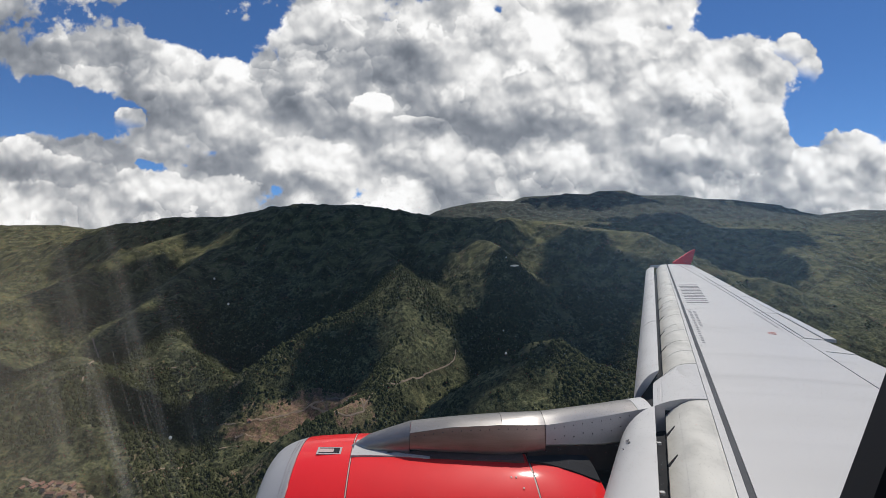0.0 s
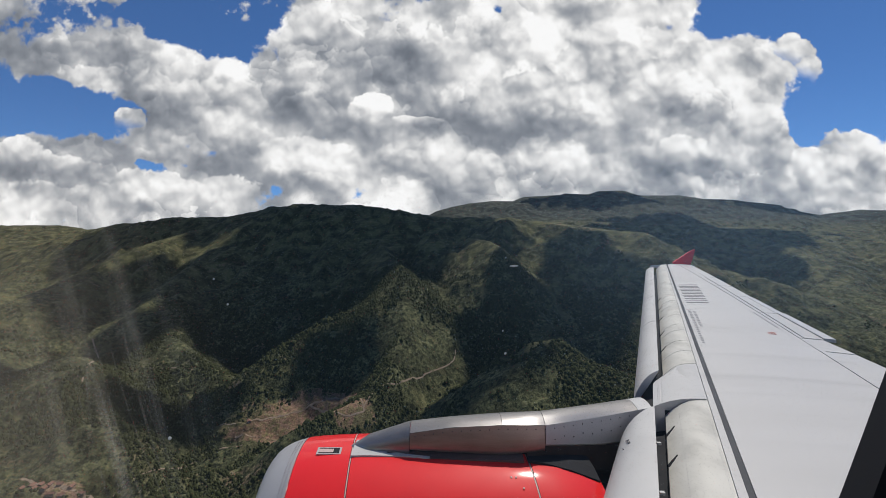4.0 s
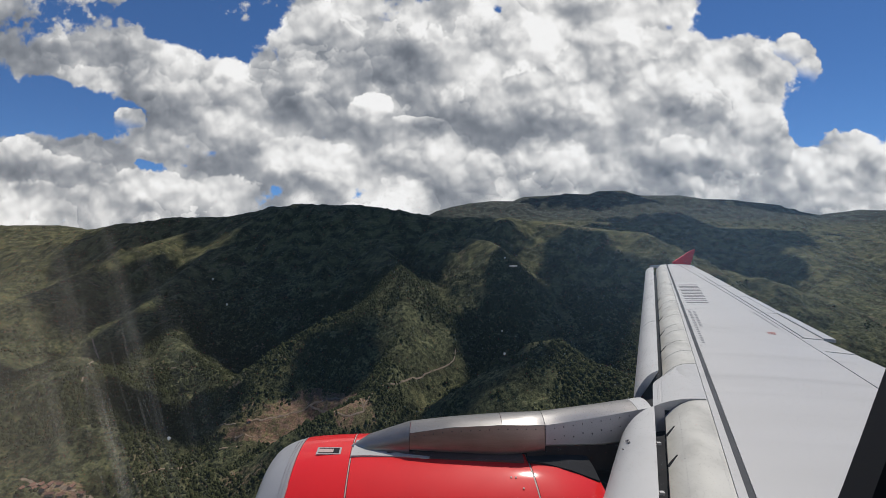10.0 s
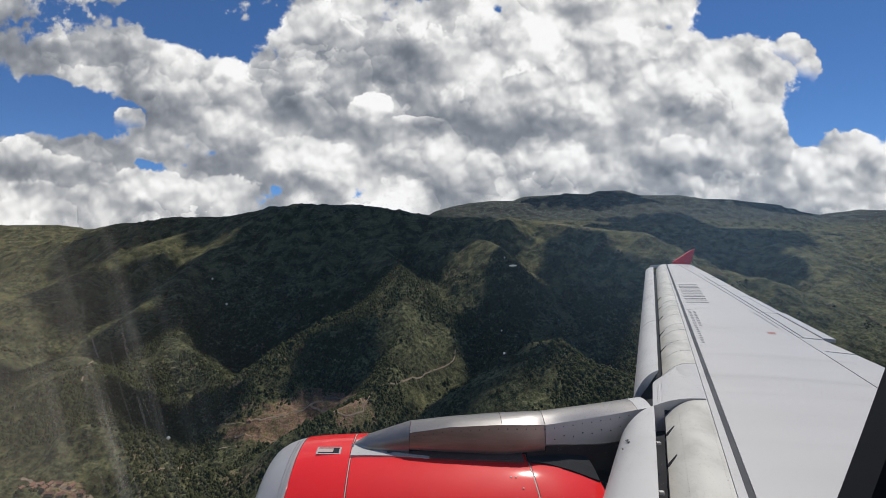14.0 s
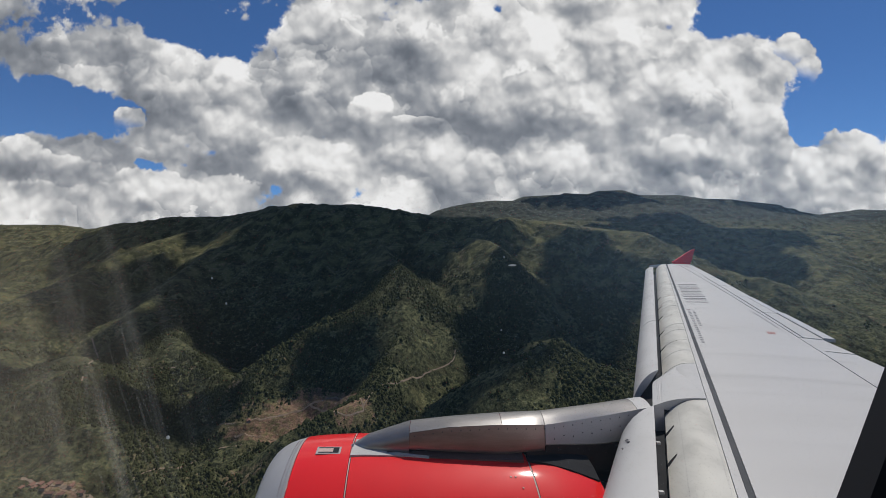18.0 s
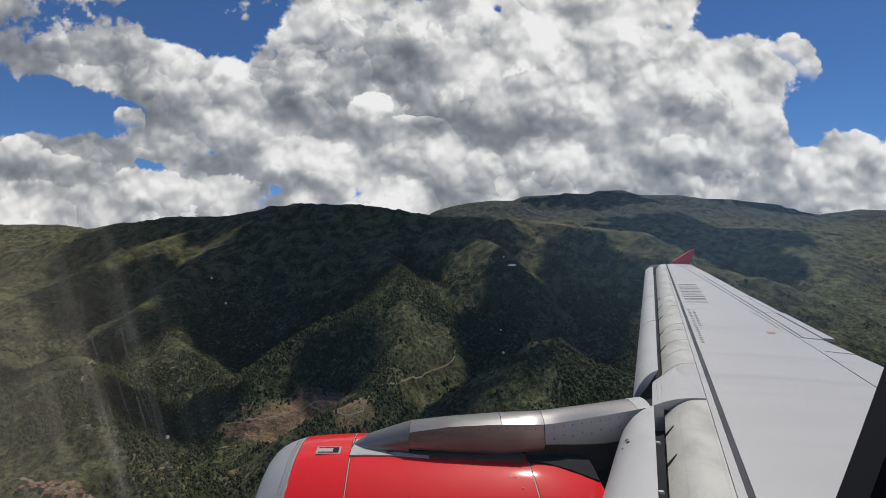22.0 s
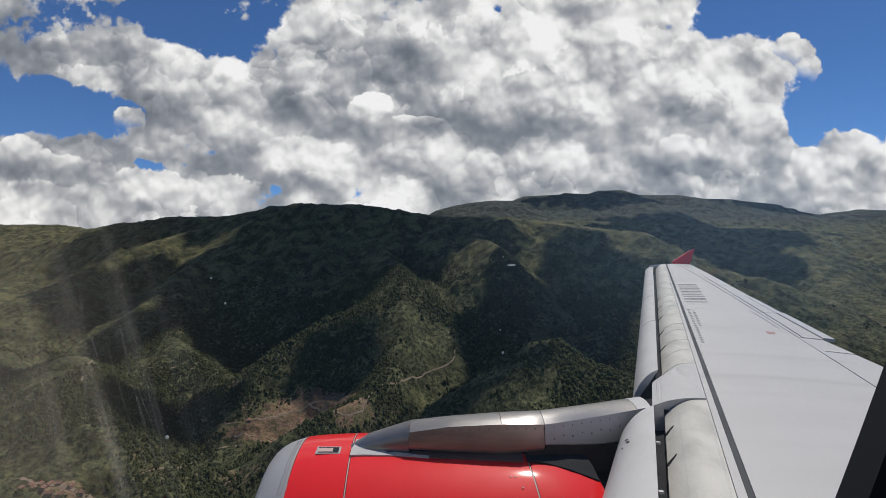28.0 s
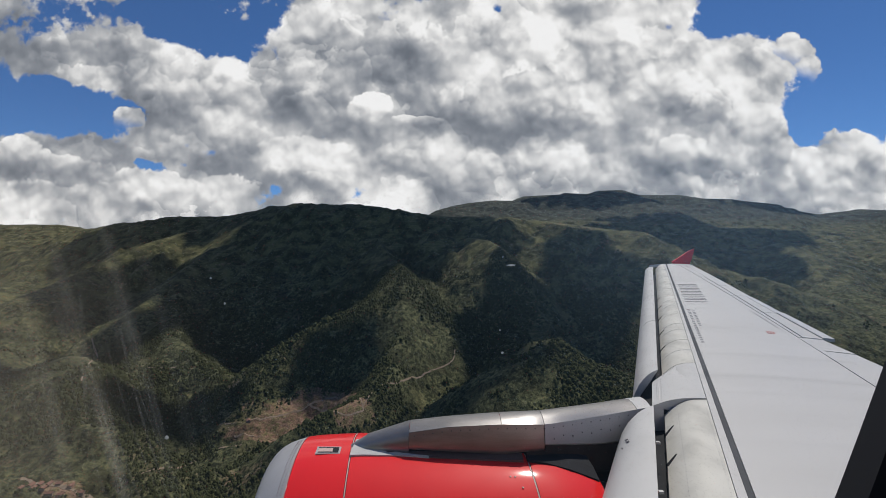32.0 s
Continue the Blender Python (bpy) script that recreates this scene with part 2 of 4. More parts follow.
def painted(name, colour, rough=0.35, metal=0.0, stain=0.12, grain=0.03, scale=1.5, coat=0.0, streak=(1, 1, 1), bands=()):
    """Paint or metal with slow stains, fine grain and a slight waviness."""
    m, n, shader = material(name)
    at = n.vec("MULTIPLY", n.add("ShaderNodeTexCoord").outputs["Object"], streak)
    slow = n.noise(at, scale, 5.0, 0.6)
    quick = n.noise(at, scale * 22, 3.0, 0.6)
    shade = n.math("MULTIPLY_ADD", n.step(slow, 0.35, 0.75), -stain, 1.0)
    shade = n.math("MULTIPLY_ADD", n.math("SUBTRACT", quick, 0.5), grain * 2, shade)
    if bands:       # soft darker bands: place along y, half width and depth
        along = n.add("ShaderNodeSeparateXYZ")
        n.put(n.add("ShaderNodeTexCoord").outputs["Object"], along.inputs[0])
        for place, wide, deep in bands:
            off = n.math("DIVIDE", n.math("SUBTRACT", along.outputs[1], n.math("MULTIPLY_ADD", slow, wide * 1.5, place - wide * 0.75)), wide)
            shade = n.math("MULTIPLY_ADD", n.math("POWER", 0.3679, n.math("MULTIPLY", off, off)), -deep, shade)
    grey = n.add("ShaderNodeCombineXYZ")
    for i in range(3):
        n.put(shade, grey.inputs[i])
    n.put(n.mix(1.0, colour, grey.outputs[0], "MULTIPLY"), shader.inputs["Base Color"])
    n.put(n.math("MULTIPLY_ADD", n.math("SUBTRACT", slow, 0.5), 0.25, rough), shader.inputs["Roughness"])
    shader.inputs["Metallic"].default_value = metal
    shader.inputs["Coat Weight"].default_value = coat
    shader.inputs["Coat Roughness"].default_value = 0.08
    bump = n.add("ShaderNodeBump")
    bump.inputs["Strength"].default_value, bump.inputs["Distance"].default_value = 0.12, 0.01
    n.put(slow, bump.inputs["Height"])
    n.put(bump.outputs[0], shader.inputs["Normal"])
    return m


WING = painted("wing_paint", (0.485, 0.482, 0.476), 0.45, stain=0.12, grain=0.015, scale=0.9, streak=(0.16, 1, 1), bands=((5.0, 0.07, 0.10), (5.75, 0.05, 0.05), (4.55, 0.03, 0.04), (3.6, 0.05, 0.03)))
SLAT = painted("slat_paint", (0.49, 0.49, 0.487), 0.38, stain=0.10, grain=0.02, scale=2.0)
EDGE = painted("worn_leading_edge", (0.55, 0.54, 0.495), 0.45, stain=0.30, grain=0.05, scale=3.0, streak=(1, 0.6, 1))
SEAL = painted("rubber_seal", (0.075, 0.078, 0.085), 0.6, stain=0.3)
DARK = painted("dark_cavity", (0.025, 0.026, 0.03), 0.7, stain=0.3)
RED = painted("red_cowl_paint", (0.74, 0.012, 0.014), 0.5, stain=0.07, grain=0.01, coat=0.5)
LIP = painted("bare_inlet_metal", (0.42, 0.42, 0.43), 0.5, metal=0.35, stain=0.12, scale=3.0)
STEEL = painted("bare_pylon_metal", (0.31, 0.30, 0.295), 0.38, metal=0.75, stain=0.35, grain=0.04, scale=2.2, streak=(0.5, 1, 3))
# brown tint puts the red cowl's and ground's reflections into the base colour
STEELD = painted("reflection_tinted_metal", (0.42, 0.33, 0.30), 0.34, metal=0.65, stain=0.4, grain=0.04, scale=2.6, streak=(0.5, 1, 3))
RED.node_tree.nodes["Principled BSDF"].inputs["Specular IOR Level"].default_value = 0.2
for dull in (DARK, SEAL):
    dull.node_tree.nodes["Principled BSDF"].inputs["Specular IOR Level"].default_value = 0.1
GREYP = painted("grey_panel_paint", (0.50, 0.485, 0.49), 0.42, metal=0.1, stain=0.15)
INK = painted("dark_grey_marking", (0.10, 0.10, 0.11), 0.6)
FADED = painted("faded_grey_marking", (0.22, 0.22, 0.23), 0.6)
ORANGE = painted("orange_marking", (0.33, 0.045, 0.025), 0.6)
CABIN = painted("dark_window_surround", (0.018, 0.018, 0.022), 0.55)
PALE = painted("pale_seam_paint", (0.52, 0.38, 0.35), 0.5)


# ---------------------------------------------------------------- mesh helpers
def part(name, mesh, mat, parent=None, label=""):
    """Links a bmesh or mesh as one object under a thing."""
    if isinstance(mesh, bmesh.types.BMesh):
        data = bpy.data.meshes.new(name)
        bmesh.ops.recalc_face_normals(mesh, faces=mesh.faces[:])
        mesh.to_mesh(data)
        mesh.free()
    else:
        data = mesh
    if mat:
        data.materials.append(mat)
    ob = new(name, data)
    ob.parent = parent
    if label:
        tagged(ob, label)
    return ob


def smooth(ob, angle=35):
    data = ob.data
    data.polygons.foreach_set("use_smooth", [True] * len(data.polygons))
    data.set_sharp_from_angle(angle=radians(angle))
    return ob


def loft(rings, closed=True, caps=True):
    """A bmesh from rings of as many points each."""
    bm = bmesh.new()
    rows = [[bm.verts.new(p) for p in ring] for ring in rings]
    n = len(rows[0])
    for a, b in zip(rows, rows[1:]):
        for i in range(n if closed else n - 1):
            j = (i + 1) % n
            bm.faces.new((a[i], a[j], b[j], b[i]))
    if caps:
        bm.faces.new(rows[0])
        bm.faces.new(rows[-1][::-1])
    return bm


# ---------------------------------------------------------------- the wing
def lead(y):
    return 2.32 + (y - 4.6) * 0.477


def skin(c, y):
    """A point of the wing's upper side: c metres behind the leading edge, y metres out."""
    chord = 4.2 - (y - 6.2) * 0.28
    t = min(max(c / chord, 0), 1)
    z = -1.54 + 0.0918 * (y - 4.6) + (-0.085 + (y - 5.5) * 0.0105) * c + 0.10 * chord * t * (1 - t)
    return Vector((lead(y) + c, y, z))


def slab(front, back, y0, y1, thick=0.03, lift=0.0, across=6, along=12, nose=0.0):
    """A curved plate on the wing between the lines front(y) and back(y); nose lets its front edge curve down."""
    rings = []
    for i in range(along + 1):
        y = y0 + (y1 - y0) * i / along
        a, b = front(y), back(y)
        top, low = [], []
        for j in range(across + 1):
            t = j / across
            p = skin(a + (b - a) * t, y)
            drop = nose * (1 - min(t / 0.8, 1)) ** 2.2
            q = p + Vector((0, 0, lift - drop))
            top.append(q)
            low.append(q - Vector((0, 0, thick)))
        rings.append(top + low[::-1])
    return loft(rings)


def line(y0, c0, y1, c1):
    return lambda y: c0 + (c1 - c0) * (y - y0) / (y1 - y0)


airliner = tagged(new("airliner"), "white airliner wing with a red engine, seen from a cabin window", "airplane")
TIP = 14.95
fix_front = lambda y: 0.068 + 0.0205 * (y - 3.0)
fix_back = line(2.9, 0.52, 14.7, 0.63)
seal_mid = line(2.9, 0.625, 15.2, 0.695)
spoil = line(4.93, 2.63, 15.4, 1.0)
trail = lambda y: float(np.interp(y, (6.0, 6.765, 8.0, 9.688, 12.157, 15.157), (3.12, 2.949, 2.682, 2.363, 1.984, 1.506)))
slot = slab(line(5.0, -0.16, 14.8, 0.06), lambda y: 0.36, -0.2, TIP - 0.35, 0.03, -0.30, 3, 30)
wing = part("wing", slab(lambda y: 0.50, lambda y: trail(y) - 0.12, -0.2, TIP - 0.12, 0.20, -0.06, 10, 30), DARK, airliner, "dark inner structure showing in the gaps")
part("slat_cove", slot, DARK, wing, "dark cove behind the slats")
box = part("upper_skin", slab(lambda y: seal_mid(y) + 0.028, lambda y: spoil(y) - 0.008, -0.2, TIP, 0.05, 0, 14, 40), WING, wing, "plain white painted upper wing skin")
smooth(box)
smooth(part("rubber_seal", slab(lambda y: seal_mid(y) - 0.024, lambda y: seal_mid(y) + 0.024, -0.2, TIP, 0.04, -0.003, 2, 40), SEAL, wing, "dark grey rubber seal strip"))
smooth(part("edge_strip", slab(lambda y: fix_back(y) + 0.006, lambda y: seal_mid(y) - 0.028, -0.2, TIP, 0.05, 0, 2, 40), WING, wing))
for y0, y1 in ((-0.2, 4.36), (5.40, 6.35), (6.36, 7.9), (7.91, 9.6), (9.61, 11.4), (11.41, 13.1), (13.11, TIP)):
    smooth(part("fixed_leading_edge", slab(fix_front, fix_back, y0, y1, 0.30, 0, 10, 8, 0.16), EDGE, wing, "dirty beige fixed leading edge with soot stains"))
smooth(part("fairing_shelf", slab(fix_front, fix_back, 4.37, 5.395, 0.30, -0.002, 10, 8, 0.16), SLAT, wing, "white panel between the fairing and the seal"))
for y in (5.9, 6.9, 7.25, 8.6, 9.1, 10.4, 11.0, 12.2, 13.6):   # raised seal rings on the fixed edge
    smooth(part("sealing_ring", slab(fix_front, fix_back, y - 0.007, y + 0.007, 0.3, 0.003, 10, 1, 0.16), SLAT, wing))
for y in (3.48, 3.95, 6.30, 7.10, 8.05, 8.9, 9.8):     # dark slots where the slat tracks run out, cut aslant
    rings = []
    for i in range(9):
        t = i / 8
        v = y + 0.06 * t
        c = fix_front(v) + 0.002 + 0.075 * t
        s = (c - fix_front(v)) / (fix_back(v) - fix_front(v))
        p = skin(c, v) + Vector((0, 0, 0.004 - 0.16 * (1 - min(s / 0.8, 1)) ** 2.2))
        w = 0.022 * (1 - 0.75 * t)
        rings.append([p + Vector((0, -w, 0)), p + Vector((0, w, 0)), p + Vector((0, w, -0.03)), p + Vector((0, -w, -0.03))])
    part("track_slot", loft(rings), DARK, wing, "dark slot of a slat track")


def rivet_heads(name, spots, size, mat, parent):
    """Flat rivet heads, too small to pick apart, as one mesh: rows of place and normal."""
    bm = bmesh.new()
    for p, n in spots:
        q = Vector(n).to_track_quat("Z", "Y").to_matrix().to_4x4()
        bmesh.ops.create_cone(bm, cap_ends=True, segments=6, radius1=size, radius2=size * 0.7, depth=size * 0.5, matrix=Matrix.Translation(p) @ q)
    return tagged(part(name, bm, mat, parent), kind="stuff")


spots = []
for y in np.arange(1.9, 4.25, 0.045):
    for t in (0.30, 0.93):
        a, b = fix_front(y), fix_back(y)
        spots.append((skin(a + (b - a) * t, y) + Vector((0, 0, 0.002 - 0.16 * (1 - min(t / 0.8, 1)) ** 2.2)), (-0.3 if t < 0.5 else 0, 0, 1)))
for y in np.arange(5.2, 9.0, 0.09):
    spots.append((skin(fix_back(y) - 0.03, y) + Vector((0, 0, 0.002)), (0, 0, 1)))
rivet_heads("rivets", spots, 0.0042, GREYP, wing)


def slat(y0, y1, back, front, drop, cut_in=0.0, cut_out=0.0, name="slat", label=""):
    """A leading-edge slat, run out: a curved plate with a rounded nose; the cuts slant its ends."""
    rings = []
    steps = 10
    for i in range(steps + 1):
        top, low = [], []
        for j in range(11):
            t = j / 10                        # 0 at the trailing edge, 1 at the nose
            y = y0 + (y1 - y0) * i / steps - t * (cut_in * (1 - i / steps) + cut_out * i / steps)
            c = back(y) + (front(y) - back(y)) * (1 - (1 - t) ** 1.25)
            p = skin(0, y) + Vector((c, 0, -0.02 - drop(y) * t ** 2.2))
            top.append(p)
            low.append(p + Vector((0.05 * t, 0, -0.015 - 0.10 * math.sin(math.pi * min(t * 1.1, 1)) * 0.8 - 0.04 * t)))
        rings.append(top + low[::-1])
    return smooth(part(name, loft(rings), SLAT, airliner, label), 50)


out_back, out_front = line(5.2, 0.055, 14.8, 0.215), line(5.0, -0.25, 14.8, -0.06)
out_drop = line(5, 0.26, 14.8, 0.14)
for y0, y1, cut in ((5.22, 7.55, 0.30), (7.57, 9.75, 0), (9.77, 12.1, 0), (12.12, 14.75, 0)):
    slat(y0, y1, out_back, out_front, out_drop, cut, label="light grey leading-edge slat, run out")
slat(0.6, 4.27, lambda y: -0.02, line(3.0, -0.46, 4.1, -0.345), lambda y: 0.22, 0, 0.22, label="light grey inboard slat, run out")
for y in (2.45, 3.05, 3.7, 6.1, 7.0, 8.3, 9.4):
    bm = bmesh.new()
    bmesh.ops.create_cube(bm, size=1, matrix=Matrix.Translation(skin(0.005, y) - Vector((0, 0, 0.085))) @ Matrix.Diagonal((0.035, 0.025, 0.02, 1)))
    part("slat_track", bm, LIP, airliner)

for y, t, w, d in ((3.72, 0.60, 0.012, 0.045), (3.66, 0.70, 0.010, 0.016), (3.76, 0.63, 0.030, 0.012), (3.70, 0.57, 0.024, 0.012)):      # stencilled marks on the inboard slat
    c = -0.02 + (line(3.0, -0.46, 4.1, -0.345)(y) + 0.02) * (1 - (1 - t) ** 1.25)
    bm = bmesh.new()
    bmesh.ops.create_cube(bm, size=1, matrix=Matrix.Translation(skin(0, y) + Vector((c, 0, -0.012 - 0.22 * t ** 2.2))) @ pose(0, 0, 0, 0, -28, 0) @ Matrix.Diagonal((w, d, 0.004, 1)))
    part("marking_bar", bm, INK, airliner)

# spoilers, aileron and flap along the trailing edge
hinge = lambda y: spoil(y) + 0.085 + 0.012 * (y - 6.7)
lift_up = {6.74: 0.030, 8.25: 0.012}
for y0, y1 in ((6.74, 8.22), (8.25, 9.66), (9.69, 10.90), (10.93, 12.2)):
    smooth(part("hinge_panel", slab(lambda y: spoil(y) + 0.012, lambda y: hinge(y) - 0.010, y0, y1, 0.03, 0.0, 3, 6), WING, airliner))
    smooth(part("spoiler", slab(lambda y: hinge(y) + 0.010, lambda y: hinge(y) + 0.62 * (trail(y) - hinge(y)), y0, y1, 0.03, 0.004, 4, 6), WING, airliner, "white spoiler panel lying flat"))
    smooth(part("flap", slab(lambda y: hinge(y) + 0.62 * (trail(y) - hinge(y)) + 0.006, trail, y0, y1, 0.05, lift_up.get(y0, 0.0) - 0.004, 4, 6), SLAT, airliner, "pale grey trailing-edge flap"))
inner_line = line(5.468, 2.969, 6.165, 2.519)
inner_trail = line(5.741, 3.178, 6.512, 2.843)
smooth(part("inner_spoiler", slab(lambda y: spoil(y) + 0.012, lambda y: inner_line(y) - 0.008, 4.2, 6.16, 0.03, 0.0, 4, 6), WING, airliner, "white inner spoiler panel"))
smooth(part("inner_flap", slab(lambda y: inner_line(y) + 0.012, inner_trail, 3.6, 6.16, 0.06, -0.010, 4, 6), SLAT, airliner, "pale grey inboard flap"))
smooth(part("spoiler_gap_panel", slab(lambda y: spoil(y) + 0.012, inner_trail, 6.17, 6.725, 0.03, -0.004, 6, 4), WING, airliner))
smooth(part("aileron", slab(lambda y: spoil(y) + 0.20, trail, 12.23, 14.3, 0.05, 0.0, 4, 8), WING, airliner, "white aileron near the wing tip"))
smooth(part("rear_skin", slab(lambda y: spoil(y) + 0.010, lambda y: spoil(y) + 0.19, 12.22, 14.3, 0.03, 0.0, 3, 8), WING, airliner))
smooth(part("tip_skin", slab(lambda y: spoil(y) + 0.010, trail, 14.31, TIP, 0.05, 0.0, 4, 4), WING, airliner))
rings = []
for i in range(13):                                        # rounded tip cap
    c = 0.10 + 1.55 * i / 12
    p = skin(c, TIP)
    rings.append([p + Vector((0, 0.10 * math.sin(a) * min(1, 3 * i / 12 + 0.3), -0.05 + 0.05 * math.cos(a))) for a in np.linspace(0, math.pi, 8)])
smooth(part("tip_cap", loft(rings), WING, airliner))
fence = [(8.20, -0.47), (8.42, -0.34), (8.86, -0.06), (9.03, 0.0), (9.02, -0.06), (8.90, -0.40), (8.80, -0.60), (8.98, -0.95), (8.84, -0.98), (8.40, -0.70)]
rings = [[(x, y + (z + 0.5) * 0.12, z) for x, z in fence] for y in (15.02, 15.08)]
part("wing_fence", loft(rings), RED, airliner, "red arrow-shaped wing tip fence")

# the fairing over the pylon
cap_front = lambda y: float(np.interp(y, (4.26, 4.38, 4.95, 5.05, 5.24), (-0.03, -0.03, -0.02, 0.02, 0.25)))
cap_back = lambda y: float(np.interp(y, (4.36, 4.54, 5.06, 5.12, 5.24), (0.525, 0.534, 0.300, 0.285, 0.275)))
fairing = smooth(part("pylon_fairing", slab(cap_front, cap_back, 4.37, 5.235, 0.10, 0.012, 14, 16, 0.085), SLAT, airliner, "white fairing panel where the pylon meets the wing"), 40)
part("fairing_fold", slab(lambda y: cap_front(y) + 0.075, lambda y: cap_front(y) + 0.083, 4.36, 5.0, 0.004, -0.036, 1, 8), GREYP, fairing)
rivet_heads("rivets", [(skin(cap_front(y) + d, y) + Vector((0, 0, z)), (-0.3, 0, 1)) for y in np.arange(4.38, 5.0, 0.055) for d, z in ((0.05, -0.045), (0.10, -0.022))]
            + [(skin(cap_back(y) - 0.03, y) + Vector((0, 0, 0.013)), (0, 0, 1)) for y in np.arange(4.42, 5.02, 0.07)], 0.0045, GREYP, fairing)

# markings
def plate(name, c0, c1, y0, y1, mat, parent, lift=0.004):
    return part(name, slab(lambda y: c0, lambda y: c1, y0, y1, 0.003, lift, 3, 1), mat, parent)


marks = part("registration_marking", slab(lambda y: 0.78, lambda y: 0.80, 8.9, 8.92, 0.003, 0.004, 1, 1), INK, airliner, "dark registration bars painted on the wing")
for i in range(6):
    y = 8.93 + i * 0.36
    for c0, c1, a, b in ((0.77, 1.25, 0.0, 0.055), (0.77, 1.25, 0.21, 0.26)):
        plate("marking_bar", c0, c1, y + a - 0.06, y + b - 0.06, INK, marks)
lines = part("warning_marking", slab(lambda y: 0.70, lambda y: 0.705, 6.1, 6.11, 0.003, 0.004, 1, 1), INK, airliner, "small dark lines of unreadable lettering")
for row, (y0, n) in enumerate(((6.22, 19), (7.1, 10))):
    for i in range(n):
        y = y0 + i * 0.11
        plate("letter_bar", 0.735 + row * 0.085, 0.785 + row * 0.085, y, y + 0.05, FADED, lines)
for i in range(14):
    y = 7.2 + i * 0.075
    plate("letter_bar", spoil(y) - 0.13, spoil(y) - 0.095, y, y + 0.045, FADED, lines)
tag = part("escape_marking", slab(lambda y: 1.90, lambda y: 2.02, 6.80, 6.815, 0.003, 0.004, 2, 1), ORANGE, airliner, "small orange outline marking")
for c0, c1, y0, y1 in ((1.90, 2.02, 6.90, 6.915), (1.90, 1.92, 6.80, 6.915), (2.0, 2.02, 6.80, 6.915), (1.95, 1.97, 6.82, 6.90)):
    plate("marking_bar", c0, c1, y0, y1, ORANGE, tag)

# ---------------------------------------------------------------- engine
AX, AZ = 3.90, -2.93          # the engine's axis: metres out, and height


def cowl(stations, mat, name, label, parent, start=0, end=360, thick=0.0):
    """A turned shell about the engine's axis from rows of x and radius."""
    rings = []
    for x, r in stations:
        rings.append([(x - 0.09 * math.sin(radians(a)) * r, AX + r * math.sin(radians(a)), AZ + r * math.cos(radians(a))) for a in np.linspace(start, end, 97)[:-1]])
    return smooth(part(name, loft(rings, caps=False), mat, parent, label), 30)


nacelle = cowl([(1.0, 0.80), (0.0, 0.9), (-1.2, 0.88)], DARK, "nacelle", "red engine nacelle with a bare metal inlet", airliner)
lip = [(-1.25, 0.80), (-1.47, 0.84), (-1.57, 0.88), (-1.605, 0.915), (-1.60, 0.945), (-1.575, 0.978), (-1.54, 1.006), (-1.49, 1.034), (-1.42, 1.060), (-1.330, 1.084)]
cowl(lip, LIP, "inlet_lip", "dull grey metal inlet lip", nacelle)
cowl([(-1.328, 1.088), (-1.320, 1.090)], PALE, "seam", "", nacelle)
cowl([(-1.316, 1.088), (-1.2, 1.101), (-1.0, 1.112), (-0.842, 1.118)], RED, "fan_cowl", "glossy red fan cowl", nacelle)
cowl([(-0.838, 1.117), (-0.829, 1.117)], PALE, "seam", "", nacelle)
cowl([(-0.824, 1.119), (-0.4, 1.124), (0.1, 1.124), (0.5, 1.118), (0.712, 1.110)], RED, "reverser_cowl", "glossy red reverser cowl", nacelle)
cowl([(0.716, 1.104), (0.726, 1.104)], PALE, "seam", "", nacelle)
cowl([(0.730, 1.106), (0.85, 1.100), (0.95, 1.088), (1.15, 1.035), (1.31, 0.982), (1.33, 0.97), (1.32, 0.90)], RED, "rear_cowl", "glossy red rear cowl", nacelle)
cowl([(1.40, 0.72), (1.9, 0.62), (2.4, 0.48), (2.4, 0.40)], STEELD, "exhaust_sleeve", "dark metal exhaust sleeve", nacelle)


def cowl_point(x, a, r):
    return Vector((x - 0.09 * math.sin(radians(a)) * r, AX + r * math.sin(radians(a)), AZ + r * math.cos(radians(a))))


def cowl_plate(name, x0, x1, a0, a1, r, mat, label="", thick=0.012):
    rings = [[cowl_point(x, a, r + s) for x, a in ((x0, a0), (x1, a0), (x1, a1), (x0, a1))] for s in (0, thick)]
    return part(name, loft(rings), mat, nacelle, label)


cowl_plate("vent_frame", -1.150, -0.930, -7.9, -2.2, 1.106, LIP, "pale metal frame of a cooling vent", 0.010)
cowl_plate("vent_opening", -1.132, -0.948, -7.1, -3.0, 1.109, DARK, "", 0.010)
cowl_plate("vent_flap", -1.130, -1.000, -6.9, -4.2, 1.113, PALE, "", 0.010)


for x, a in ((0.52, -22.0), (0.56, -22.0), (0.60, -27.0)):
    cowl_plate("cowl_latch", x, x + 0.012, a, a + 0.6, 1.116, PALE, "", 0.006)
rows = []
for a in np.linspace(-48, 10, 40):
    for x, r in ((-1.352, 1.080), (-1.380, 1.073)):
        p = cowl_point(x, a, r)
        rows.append((p, p - Vector((p.x, AX, AZ))))
rivet_heads("rivets", rows, 0.0055, STEELD, nacelle)

# the pylon: a crowned beam from the cowl's top to the wing
pylon_rows = [  # x, half width, height of the crown, of the crease and of the foot
    (-0.85, 0.06, -1.805, -1.812, -1.90), (-0.70, 0.125, -1.700, -1.760, -1.88), (-0.45, 0.17, -1.620, -1.690, -1.86), (-0.30, 0.19, -1.575, -1.640, -1.857),
    (0.06, 0.205, -1.538, -1.582, -1.917), (0.53, 0.215, -1.503, -1.556, -1.965), (0.915, 0.215, -1.486, -1.558, -1.90), (1.4, 0.215, -1.424, -1.482, -1.97), (1.9, 0.215, -1.352, -1.390, -1.90), (2.35, 0.21, -1.42, -1.44, -1.90)]


